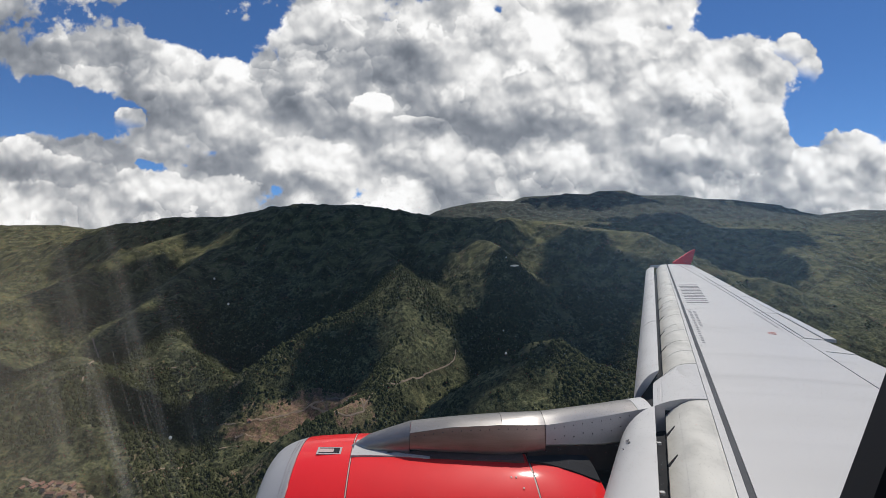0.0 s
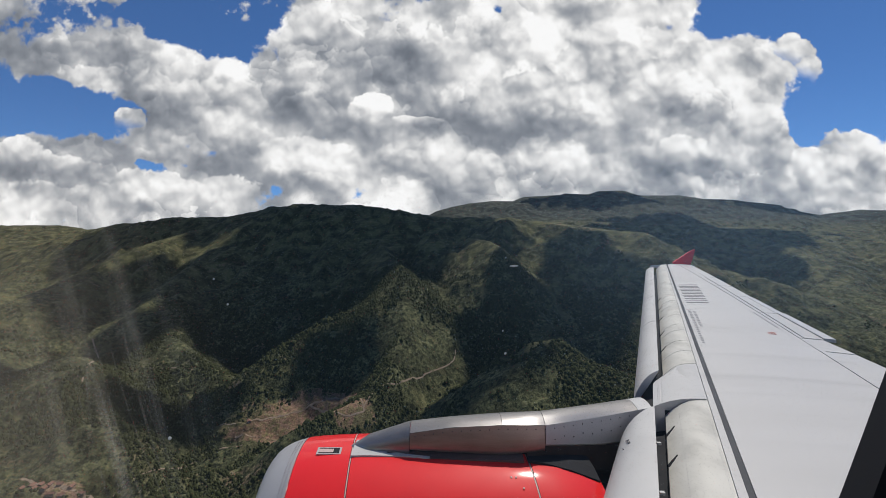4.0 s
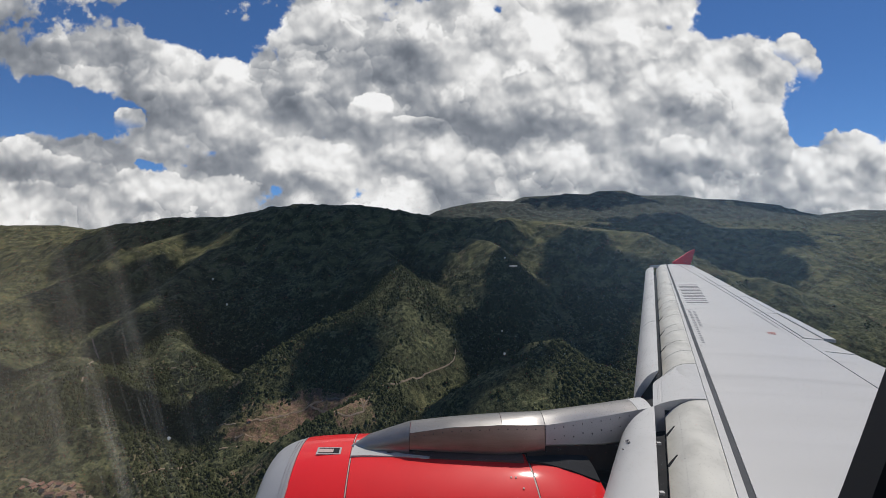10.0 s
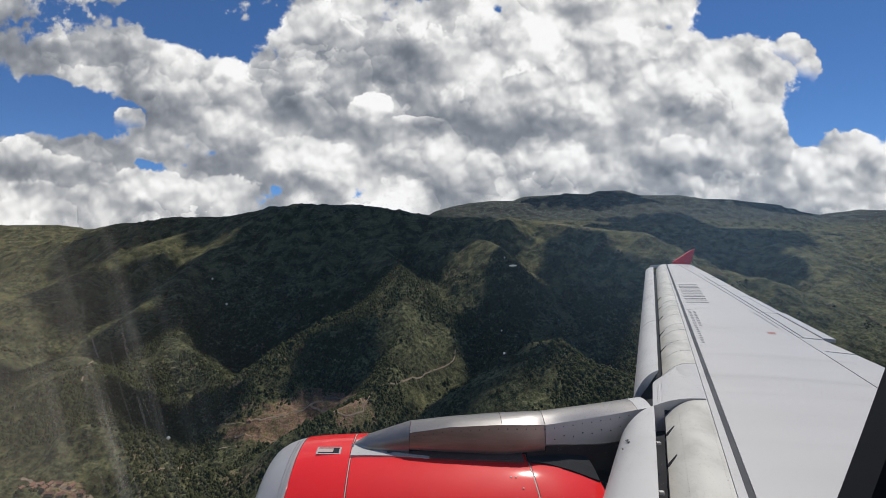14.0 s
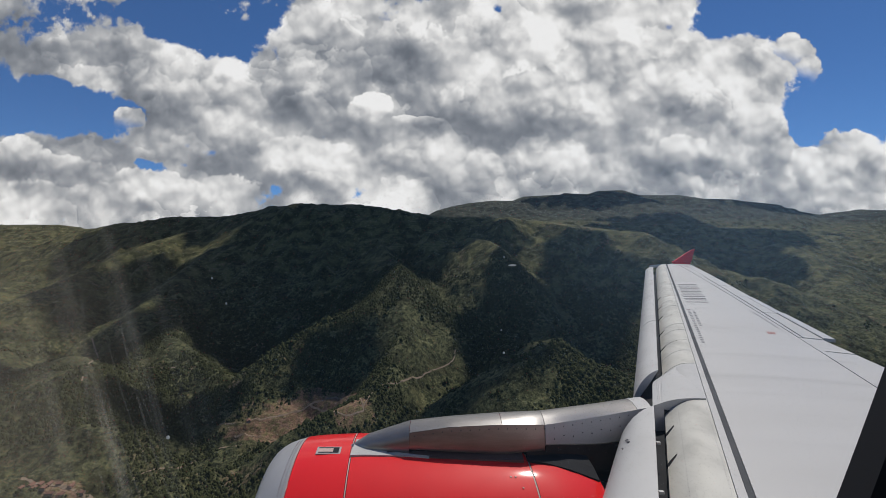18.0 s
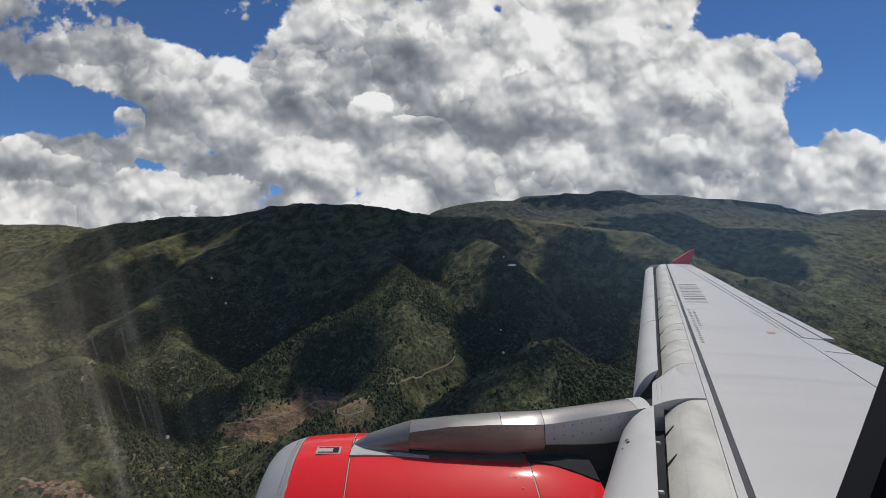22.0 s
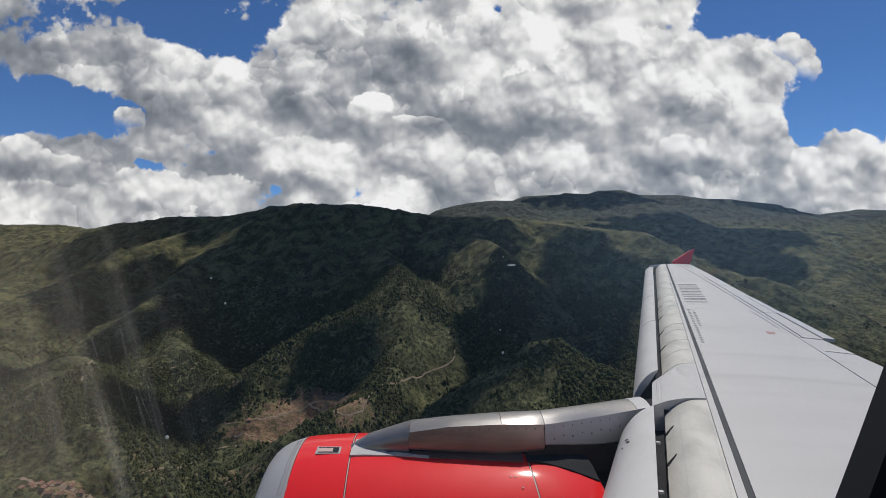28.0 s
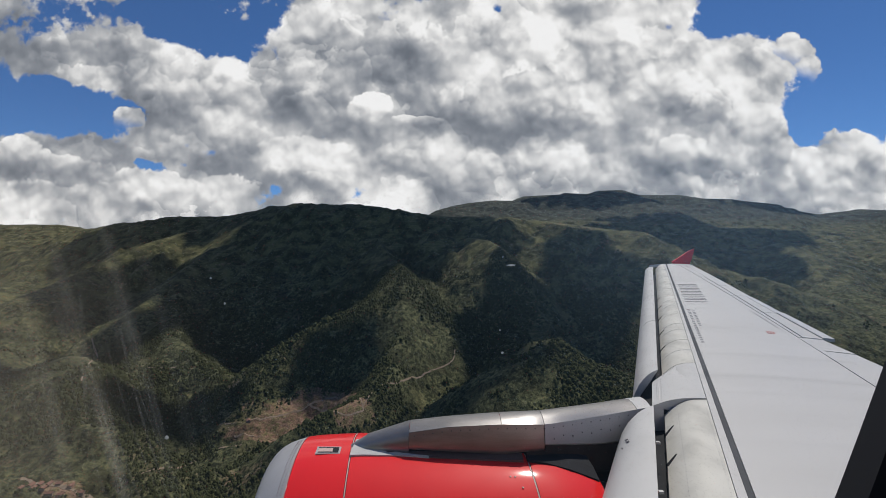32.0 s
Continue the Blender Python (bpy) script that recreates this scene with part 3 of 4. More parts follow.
def outward(p):
    """The rear of the pylon leans out to the wing's structure."""
    p = Vector(p)
    t = min(max((p.x - 0.7) / 1.3, 0), 1)
    return p * (1 + 0.17 * t * t * (3 - 2 * t))


def pylon_piece(name, x0, x1, low, high, mat, label, grow=0.0):
    """A piece of the pylon's skin between the girth fractions low and high (0 foot, 0.5 crease, 1 far foot)."""
    rings = []
    for i in range(15):
        x = x0 + (x1 - x0) * i / 14
        j = max(0, min(len(pylon_rows) - 2, sum(r[0] <= x for r in pylon_rows) - 1))
        a, b = pylon_rows[j], pylon_rows[j + 1]
        t = (x - a[0]) / (b[0] - a[0])
        w, crown, crease, foot = (a[n] + (b[n] - a[n]) * t for n in range(1, 5))
        ring = []
        for s in np.linspace(low, high, 9):
            if s < 0.5:
                y, z = -w - 0.015 * math.sin(s * 2 * math.pi), foot + (crease - foot) * s * 2
            else:
                q = (s - 0.5) * 2
                y, z = -w + 2 * w * q, crease + (crown - crease) * math.sin(q * math.pi) - 0.10 * q * q
            ring.append(outward((x, 3.93 + y, z)))
        rings.append(ring)
    bm = loft([[p + Vector((0, -grow, grow)) for p in r] + [p + Vector((0, 0.01, -0.012)) for p in r[::-1]] for r in rings])
    return smooth(part(name, bm, mat, pylon, label), 40)


pylon = part("pylon", loft([[outward((x, 3.93 + s * w * 0.9, z)) for s, z in ((-1, foot), (-1, crease - 0.03), (1, crease - 0.13), (1, foot))] for x, w, crown, crease, foot in pylon_rows]), DARK, airliner, "bare metal engine pylon with rivets")
pylon_piece("nose_cap", -0.85, -0.302, 0.12, 1.0, STEEL, "bare metal pylon nose")
pylon_piece("side_panel", -0.298, 0.898, 0.20, 0.5, STEELD, "metal side panel with a brownish reflection painted in")
pylon_piece("top_strip", -0.298, 0.52, 0.505, 1.0, STEEL, "bright bare metal top strip")
pylon_piece("top_strip", 0.524, 0.90, 0.505, 1.0, STEEL, "bright bare metal top strip")
pylon_piece("top_strip", 0.904, 1.72, 0.505, 1.0, STEEL, "bright bare metal top strip")
pylon_piece("top_strip", 1.724, 1.845, 0.505, 1.0, SLAT, "grey painted top strip")
pylon_piece("side_plate", 0.902, 1.95, 0.26, 0.5, GREYP, "grey riveted side plate", 0.008)
SKIRT = painted("dark_grey_skirt", (0.060, 0.044, 0.042), 0.45, stain=0.3, scale=3.0)
SKIRT.node_tree.nodes["Principled BSDF"].inputs["Specular IOR Level"].default_value = 0.08
pylon_piece("skirt_plate", 0.74, 0.90, 0.0, 0.19, SKIRT, "dark grey plate under the pylon")
pylon_piece("skirt_plate", 0.904, 1.95, 0.0, 0.25, SKIRT, "dark grey plate under the pylon")


# added slab, dark brown in place of the core's shaded underside
part("core_shade_slab", loft([[outward((x, 3.80 + s, z)) for s, z in ((0, -1.75), (0, -2.6), (0.08, -2.6), (0.08, -1.75))] for x in (0.95, 1.4, 1.9, 2.35)]), SKIRT, pylon, "dark brown slab standing in for the shaded core behind the cowl")


def on_cowl(x, y, lift):
    r = float(np.interp(x - 0.035, (0.70, 0.95, 1.15, 1.31), (1.124, 1.090, 1.037, 0.984)))
    return Vector((x, y, AZ + math.sqrt(r * r - (y - AX) ** 2) + lift))


RAIL = painted("brown_rail_metal", (0.10, 0.062, 0.058), 0.5, stain=0.3, scale=3.0)


def cowl_strip(name, rows, mat, label):
    """A thin strip lying on the cowl from rows of x, its far and its near edge."""
    rings = []
    for x, far, near in rows:
        top = [on_cowl(x, far + (near - far) * i / 4, 0.010) for i in range(5)]
        rings.append(top + [v - Vector((0, 0, 0.02)) for v in top[::-1]])
    return part(name, loft(rings), mat, pylon, label)


cowl_strip("lower_rail", [(-0.50, 3.80, 3.735), (-0.30, 3.80, 3.700), (-0.10, 3.80, 3.672), (0.20, 3.80, 3.652), (0.50, 3.80, 3.640), (0.70, 3.80, 3.632)], RAIL, "dull brown lower rail")
# near-black strip puts the wing's shade on the rear cowl
cowl_strip("shade_strip", [(0.735, 4.2, 3.638), (0.90, 4.2, 3.632), (1.10, 4.2, 3.618), (1.345, 4.2, 3.60)], DARK, "dark strip standing in for shade beside the pylon")
cowl_strip("nose_flange", [(-0.815, 3.97, 3.700), (-0.70, 3.97, 3.705), (-0.55, 3.80, 3.700), (-0.42, 3.75, 3.697), (-0.30, 3.72, 3.690), (-0.12, 3.69, 3.668)], SLAT, "pale grey flange round the pylon's nose")
rail_dots = [(on_cowl(x, 3.715, 0.03), (0, -1, 1)) for x in np.arange(-0.26, 0.72, 0.11)]
rows = []
for i in range(26):
    x = -0.25 + i * 0.082
    j = max(0, min(len(pylon_rows) - 2, sum(r[0] <= x for r in pylon_rows) - 1))
    a, b = pylon_rows[j], pylon_rows[j + 1]
    t = (x - a[0]) / (b[0] - a[0])
    w, crease, foot = a[1] + (b[1] - a[1]) * t, a[3] + (b[3] - a[3]) * t, a[4] + (b[4] - a[4]) * t
    rows.append((outward((x, 3.93 - w - 0.014, crease - 0.028)), (0, -1, 0.1)))
    if x > 0.92:
        rows.append((outward((x, 3.93 - w - 0.030, crease - 0.10 - 0.02 * (i % 2))), (0, -1, 0.1)))
rivet_heads("rivets", rows + rail_dots, 0.0068, INK, pylon)

# ---------------------------------------------------------------- cabin wall with the window
def opening(a, grow=0.0, w=0.318, h=0.48, e=4.0, lean=19.7):
    """The window's outline: a rounded oblong that leans with the cabin wall."""
    c, s = math.cos(a), math.sin(a)
    r = (abs(c / (w + grow)) ** e + abs(s / (h + grow)) ** e) ** (-1 / e)
    c, s, u, v = r * c, r * s, math.cos(radians(lean)), math.sin(radians(lean))
    return c * u + s * v, 0.10 - c * v + s * u


ANGLES = np.linspace(0, 2 * math.pi, 73)[:-1]
rings = []
for grow, y in ((0.0, 0.245), (0.0, 0.262), (0.02, 0.275), (0.06, 0.28)):
    rings.append([(x, y, z) for x, z in (opening(a, grow) for a in ANGLES)])
for grow, y in ((0.06, 0.20), (0.012, 0.225)):
    rings.append([(x, y, z) for x, z in (opening(a, grow) for a in ANGLES)])
rings.append(rings[0])
smooth(part("window_surround", loft(rings, caps=False), CABIN, airliner, "dark window surround"))
def hull(x, z):
    """The fuselage's outer side at height z."""
    return Vector((x, -1.69 + math.sqrt(1.98 ** 2 - (z + 0.1) ** 2), z))


# the skin round the window, out to a square, then the tube with that square left out
HALF = 0.75
rings = []
for t in (0.0, 0.35, 0.7, 1.0):
    ring = []
    for a in ANGLES:
        x, z = opening(a, 0.045)
        c, s_ = x, z - 0.10
        m = max(abs(c), abs(s_))
        sx, sz = c / m * HALF, 0.10 + s_ / m * HALF
        px, pz = x + (sx - x) * t, z + (sz - z) * t
        p = hull(px, pz)
        p.y += (0.285 - p.y) * (1 - t)
        ring.append(p)
    rings.append(ring)
inner = [[p - Vector((0, 0.05, 0)) for p in r] for r in rings[::-1]]
smooth(part("cabin_wall", loft(rings + inner + [rings[0]], caps=False), SLAT, airliner, "white fuselage skin around the window"))
bm = bmesh.new()
top, low = 0.10 + HALF, 0.10 - HALF
zs = [low + (top - low) * i / 8 for i in range(9)]
turns = [math.asin((z + 0.1) / 1.98) for z in zs]
turns = turns + [turns[-1] + (2 * math.pi - (turns[-1] - turns[0])) * i / 48 for i in range(1, 48)]
xs = [-6.0, -4.5, -3.0, -1.9, -HALF, HALF, 1.9, 3.5, 5.2, 7.0, 9.0]
for r in (1.98, 1.93):
    grid = [[bm.verts.new((x, -1.69 + r * math.cos(t), -0.1 + r * math.sin(t))) for t in turns] for x in xs]
    for i in range(len(xs) - 1):
        for j in range(len(turns)):
            if xs[i] == -HALF and j < 8:
                continue
            n = (j + 1) % len(turns)
            bm.faces.new((grid[i][j], grid[i][n], grid[i + 1][n], grid[i + 1][j]))
    for ends in (grid[0], grid[-1]):
        if r == 1.98:
            bm.faces.new(ends)
smooth(part("fuselage", bm, SLAT, airliner, "white fuselage tube"))


def dust_haze_glass():
    """A clear pane with fine dust, painted haze and reflected streaks that catch the sun."""
    m, n, shader = material("dust_haze_window")
    m.node_tree.nodes.remove(shader)
    at = n.add("ShaderNodeTexCoord").outputs["Object"]
    cross = n.add("ShaderNodeSeparateXYZ")
    n.put(at, cross.inputs[0])
    plan = n.add("ShaderNodeCombineXYZ")
    n.put(cross.outputs[0], plan.inputs[0])
    n.put(cross.outputs[2], plan.inputs[1])
    # tinted veils stand in for window glare and the air's distance haze
    haze = n.spots(plan.outputs[0], [(-0.285, -0.10, 0.065, 0.12, 0, 0.036), (-0.20, -0.03, 0.25, 0.2, 0, 0.004), (0.205, 0.018, 0.140, 0.070, 0, 0.050)])
    run = n.math("MULTIPLY_ADD", cross.outputs[2], 0.26, cross.outputs[0])      # along the streaks, which lean
    slant_at = n.add("ShaderNodeCombineXYZ")
    n.put(n.math("MULTIPLY", run, 105.0), slant_at.inputs[0])
    n.put(n.math("MULTIPLY", cross.outputs[2], 4.0), slant_at.inputs[1])
    fine = n.noise(slant_at.outputs[0], 1.0, 3.0, 0.55)
    # reflections in the window, painted as pale leaning streaks
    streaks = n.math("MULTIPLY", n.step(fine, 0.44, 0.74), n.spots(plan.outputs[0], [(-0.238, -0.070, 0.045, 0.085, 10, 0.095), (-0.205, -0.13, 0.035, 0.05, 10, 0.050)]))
    dust = n.step(n.noise(at, 130.0, 3.0, 0.7), 0.70, 0.80)
    fac = n.math("ADD", n.math("ADD", haze, streaks), n.math("MULTIPLY_ADD", dust, 0.006, 0.0030))
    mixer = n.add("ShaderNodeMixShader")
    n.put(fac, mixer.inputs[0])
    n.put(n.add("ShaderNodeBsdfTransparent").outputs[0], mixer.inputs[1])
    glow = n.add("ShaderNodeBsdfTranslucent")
    n.put(n.mix(n.step(cross.outputs[0], -0.24, -0.08), (0.92, 0.87, 0.77), (0.42, 0.68, 1.0)), glow.inputs[0])      # brown window glare ahead, bluish distance haze behind
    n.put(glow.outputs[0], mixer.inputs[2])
    for node in m.node_tree.nodes:
        if node.type == "OUTPUT_MATERIAL":
            n.put(mixer.outputs[0], node.inputs[0])
    return m


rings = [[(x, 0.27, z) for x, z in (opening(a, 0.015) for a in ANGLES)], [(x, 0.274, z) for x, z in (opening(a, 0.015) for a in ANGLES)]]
pane = part("window_pane", loft(rings[:1] + rings[1:]), dust_haze_glass(), airliner, "clear window pane with dust, painted haze and reflected streaks")
pane.visible_shadow = False

SPECK, speck_tree, old = material("dust_speck_white")
speck_tree.tree.nodes.remove(old)
through_light = speck_tree.add("ShaderNodeBsdfTranslucent")
through_light.inputs[0].default_value = (0.55, 0.58, 0.60, 1)
for node in SPECK.node_tree.nodes:
    if node.type == "OUTPUT_MATERIAL":
        speck_tree.put(through_light.outputs[0], node.inputs[0])
for x, z, w, h in ((-0.1756, -0.1206, 0.0014, 0.0014), (0.0445, -0.0105, 0.0032, 0.0007), (0.0374, -0.0520, 0.0006, 0.0006), (0.0390, -0.0665, 0.0009, 0.0009), (0.0392, -0.0052, 0.0006, 0.0006), (-0.1385, -0.0350, 0.0008, 0.0009), (-0.1475, -0.0188, 0.0007, 0.0008)):
    bm = bmesh.new()
    bmesh.ops.create_icosphere(bm, subdivisions=1, radius=1, matrix=Matrix.Translation((x, 0.2688, z)) @ Matrix.Diagonal((w, 0.0004, h, 1)))
    part("dust_speck", bm, SPECK, pane)


def reflection_film():
    m, n, shader = material("reflected_streak")
    m.node_tree.nodes.remove(shader)
    mixer, glow = n.add("ShaderNodeMixShader"), n.add("ShaderNodeBsdfTranslucent")
    at = n.add("ShaderNodeTexCoord").outputs["Object"]
    n.put(n.math("MULTIPLY", n.step(n.noise(at, 45.0, 3.0), 0.3, 0.7), 0.028), mixer.inputs[0])
    n.put(n.add("ShaderNodeBsdfTransparent").outputs[0], mixer.inputs[1])
    n.put(glow.outputs[0], mixer.inputs[2])
    for node in m.node_tree.nodes:
        if node.type == "OUTPUT_MATERIAL":
            n.put(mixer.outputs[0], node.inputs[0])
    return m


REFLECTION = reflection_film()
# more window reflections, drawn as thin pale strips on the pane
for x0, z0, x1, z1, wide in ((-0.268, -0.035, -0.236, -0.142, 0.0010), (-0.224, -0.050, -0.193, -0.159, 0.0014), (-0.217, -0.045, -0.179, -0.159, 0.0009), (-0.209, -0.030, -0.174, -0.159, 0.0016), (-0.202, -0.060, -0.164, -0.157, 0.0008), (-0.249, -0.020, -0.214, -0.159, 0.0012), (-0.231, -0.010, -0.226, -0.120, 0.0024)):
    rings = []
    for i in range(13):
        t = i / 12
        x = x0 + (x1 - x0) * (0.6 * t + 0.4 * t * t)
        z = z0 + (z1 - z0) * t
        w = wide * (0.35 + 0.65 * math.sin(math.pi * min(0.5, t)))
        rings.append([(x - w / 2, 0.2684, z), (x + w / 2, 0.2684, z), (x + w / 2, 0.2687, z), (x - w / 2, 0.2687, z)])
    part("reflection_streak", loft(rings), REFLECTION, pane).visible_shadow = False


# ---------------------------------------------------------------- the mountains
def lattice(x, y, seed):
    """Smooth value noise between -1 and 1 on a unit lattice."""
    xi, yi = np.floor(x).astype(np.int64), np.floor(y).astype(np.int64)
    fx, fy = x - xi, y - yi
    fx, fy = fx * fx * fx * (fx * (fx * 6 - 15) + 10), fy * fy * fy * (fy * (fy * 6 - 15) + 10)

    def at(i, j):
        h = (i * 374761393 + j * 668265263 + seed * 974634777) & 0xFFFFFFFF
        h = ((h ^ (h >> 13)) * 1274126177) & 0xFFFFFFFF
        h = ((h ^ (h >> 16)) * 2246822519) & 0xFFFFFFFF
        return ((h ^ (h >> 15)) & 0xFFFF) / 32767.5 - 1
    a, b, c, d = at(xi, yi), at(xi + 1, yi), at(xi, yi + 1), at(xi + 1, yi + 1)
    return (a + (b - a) * fx) * (1 - fy) + (c + (d - c) * fx) * fy


def fractal(x, y, size, octaves, seed, gain=0.5, ridged=False):
    x, y = np.asarray(x, dtype=float), np.asarray(y, dtype=float)
    total, weight, norm = np.zeros_like(x), 1.0, 0.0
    for o in range(octaves):
        c, s = math.cos(o * 0.9 + seed), math.sin(o * 0.9 + seed)
        n = lattice((x * c - y * s) / size + o * 17.3, (x * s + y * c) / size - o * 9.1, seed + o)
        total += weight * (1 - 2 * np.abs(n) if ridged else n)
        norm += weight
        weight, size = weight * gain, size / 2.03
    return total / norm


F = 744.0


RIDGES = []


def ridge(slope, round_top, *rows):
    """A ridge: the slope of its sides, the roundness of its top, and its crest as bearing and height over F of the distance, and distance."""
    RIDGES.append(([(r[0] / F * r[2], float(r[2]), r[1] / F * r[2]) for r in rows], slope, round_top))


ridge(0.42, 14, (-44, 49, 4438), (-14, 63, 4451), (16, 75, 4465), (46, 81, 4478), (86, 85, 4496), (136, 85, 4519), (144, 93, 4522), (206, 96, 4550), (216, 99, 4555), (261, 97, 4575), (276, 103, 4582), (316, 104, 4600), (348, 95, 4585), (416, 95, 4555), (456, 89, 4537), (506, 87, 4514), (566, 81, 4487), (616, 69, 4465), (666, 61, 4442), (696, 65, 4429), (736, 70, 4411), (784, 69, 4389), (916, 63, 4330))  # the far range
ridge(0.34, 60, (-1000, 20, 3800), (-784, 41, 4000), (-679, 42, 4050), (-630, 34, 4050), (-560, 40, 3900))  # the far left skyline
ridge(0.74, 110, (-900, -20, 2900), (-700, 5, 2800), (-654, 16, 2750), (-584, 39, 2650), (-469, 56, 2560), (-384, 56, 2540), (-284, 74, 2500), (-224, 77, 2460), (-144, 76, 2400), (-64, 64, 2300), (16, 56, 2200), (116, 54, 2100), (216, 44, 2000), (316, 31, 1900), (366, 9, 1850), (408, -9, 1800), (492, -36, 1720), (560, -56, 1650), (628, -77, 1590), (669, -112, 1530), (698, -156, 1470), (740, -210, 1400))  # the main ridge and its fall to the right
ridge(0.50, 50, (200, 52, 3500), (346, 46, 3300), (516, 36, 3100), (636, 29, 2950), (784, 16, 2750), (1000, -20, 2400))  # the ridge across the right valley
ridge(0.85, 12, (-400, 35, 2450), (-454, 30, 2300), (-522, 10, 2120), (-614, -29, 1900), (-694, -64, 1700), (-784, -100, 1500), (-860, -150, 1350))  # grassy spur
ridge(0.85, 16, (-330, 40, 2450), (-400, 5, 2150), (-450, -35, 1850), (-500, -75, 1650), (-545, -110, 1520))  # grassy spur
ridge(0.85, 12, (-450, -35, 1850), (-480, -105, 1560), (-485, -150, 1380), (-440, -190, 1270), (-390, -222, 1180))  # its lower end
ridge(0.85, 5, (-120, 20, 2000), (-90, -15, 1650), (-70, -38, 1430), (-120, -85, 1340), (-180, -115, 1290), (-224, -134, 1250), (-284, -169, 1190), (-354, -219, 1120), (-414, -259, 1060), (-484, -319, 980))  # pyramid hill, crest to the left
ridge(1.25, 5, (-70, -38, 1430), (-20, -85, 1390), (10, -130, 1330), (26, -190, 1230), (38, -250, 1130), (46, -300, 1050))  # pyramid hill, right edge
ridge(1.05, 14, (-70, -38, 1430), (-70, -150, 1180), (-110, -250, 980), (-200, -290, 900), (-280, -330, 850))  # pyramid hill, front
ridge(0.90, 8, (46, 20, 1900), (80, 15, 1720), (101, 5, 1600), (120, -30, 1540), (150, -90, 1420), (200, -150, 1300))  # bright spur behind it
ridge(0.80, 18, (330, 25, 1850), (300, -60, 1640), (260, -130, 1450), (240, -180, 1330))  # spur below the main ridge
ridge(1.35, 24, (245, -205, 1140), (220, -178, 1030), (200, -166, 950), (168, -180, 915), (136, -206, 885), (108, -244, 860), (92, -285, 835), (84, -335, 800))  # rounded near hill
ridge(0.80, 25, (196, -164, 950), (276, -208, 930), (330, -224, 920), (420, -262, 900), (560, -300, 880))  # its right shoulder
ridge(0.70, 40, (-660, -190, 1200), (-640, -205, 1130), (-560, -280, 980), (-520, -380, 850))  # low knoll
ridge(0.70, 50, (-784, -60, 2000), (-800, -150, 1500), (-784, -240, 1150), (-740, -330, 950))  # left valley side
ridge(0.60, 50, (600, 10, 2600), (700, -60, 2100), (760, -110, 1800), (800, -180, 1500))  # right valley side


def ground_height(x, y):
    x, y = np.asarray(x, dtype=float), np.asarray(y, dtype=float)
    far = np.hypot(x, y)
    wx = x + 60 * fractal(x, y, 420, 3, 11) + 14 * fractal(x, y, 90, 3, 13)
    wy = y + 60 * fractal(x, y, 420, 3, 12) + 14 * fractal(x, y, 90, 3, 14)
    near = np.full_like(x, 1e9)
    best = -440 + 60 * fractal(x, y, 500, 4, 3) + 0.05 * np.maximum(y - 900, 0)
    total = np.exp(best / 14.0 - 0.0)
    peak = best.copy()
    layers = [best]
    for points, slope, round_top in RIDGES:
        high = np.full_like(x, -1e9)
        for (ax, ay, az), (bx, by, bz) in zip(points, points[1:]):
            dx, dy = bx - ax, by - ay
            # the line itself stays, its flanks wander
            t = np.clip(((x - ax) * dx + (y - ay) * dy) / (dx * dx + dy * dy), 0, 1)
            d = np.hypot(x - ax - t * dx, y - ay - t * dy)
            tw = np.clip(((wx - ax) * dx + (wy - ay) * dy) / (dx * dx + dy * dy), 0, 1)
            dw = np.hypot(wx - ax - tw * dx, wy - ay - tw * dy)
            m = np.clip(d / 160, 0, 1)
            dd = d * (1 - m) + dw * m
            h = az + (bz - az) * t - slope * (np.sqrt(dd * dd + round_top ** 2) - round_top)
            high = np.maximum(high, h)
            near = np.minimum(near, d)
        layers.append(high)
    peak = np.max(layers, axis=0)
    soft = peak + 10.0 * np.log(sum(np.exp(np.maximum((h - peak) / 10.0, -30)) for h in layers)) - 0.5
    calm = np.clip(near / 140, 0.0, 1.0)
    gully = fractal(wx, wy, 230, 6, 21, 0.56, True)
    fine = fractal(x, y, 46, 4, 31, 0.62)
    groove = fractal(wx, wy * 0.28, 150, 4, 71, 0.5, True)
    spread = np.clip(far / 1500, 0.5, 1.6)
    rough = np.clip((y - 3600) / 300, 0, 1) * 14 * (0.25 + 0.75 * calm) * fractal(x, y, 500, 4, 61, 0.5, True)
    return soft + rough + calm * (44 * gully + 26 * groove) * (1 - 0.45 * np.clip((y - 3000) / 600, 0, 1)) + (0.3 + 0.7 * calm) * 5.5 * fine + 4 * fractal(x, y, 130, 3, 35) * spread * (0.2 + 0.8 * calm)


def sheet(name, verts, wide, tall, mat):
    """A mesh from a grid of points, row by row."""
    data = bpy.data.meshes.new(name)
    i = np.arange((tall - 1) * wide).reshape(tall - 1, wide)[:, :-1].ravel()
    quads = np.stack([i, i + 1, i + wide + 1, i + wide], axis=1)
    data.vertices.add(len(verts))
    data.vertices.foreach_set("co", verts.astype(np.float32).ravel())
    data.loops.add(quads.size)
    data.loops.foreach_set("vertex_index", quads.astype(np.int32).ravel())
    data.polygons.add(len(quads))
    data.polygons.foreach_set("loop_start", np.arange(0, quads.size, 4, dtype=np.int32))
    data.polygons.foreach_set("use_smooth", np.ones(len(quads), dtype=bool))
    data.update(calc_edges=True)
    data.validate()
    data.materials.append(mat)
    return new(name, data)


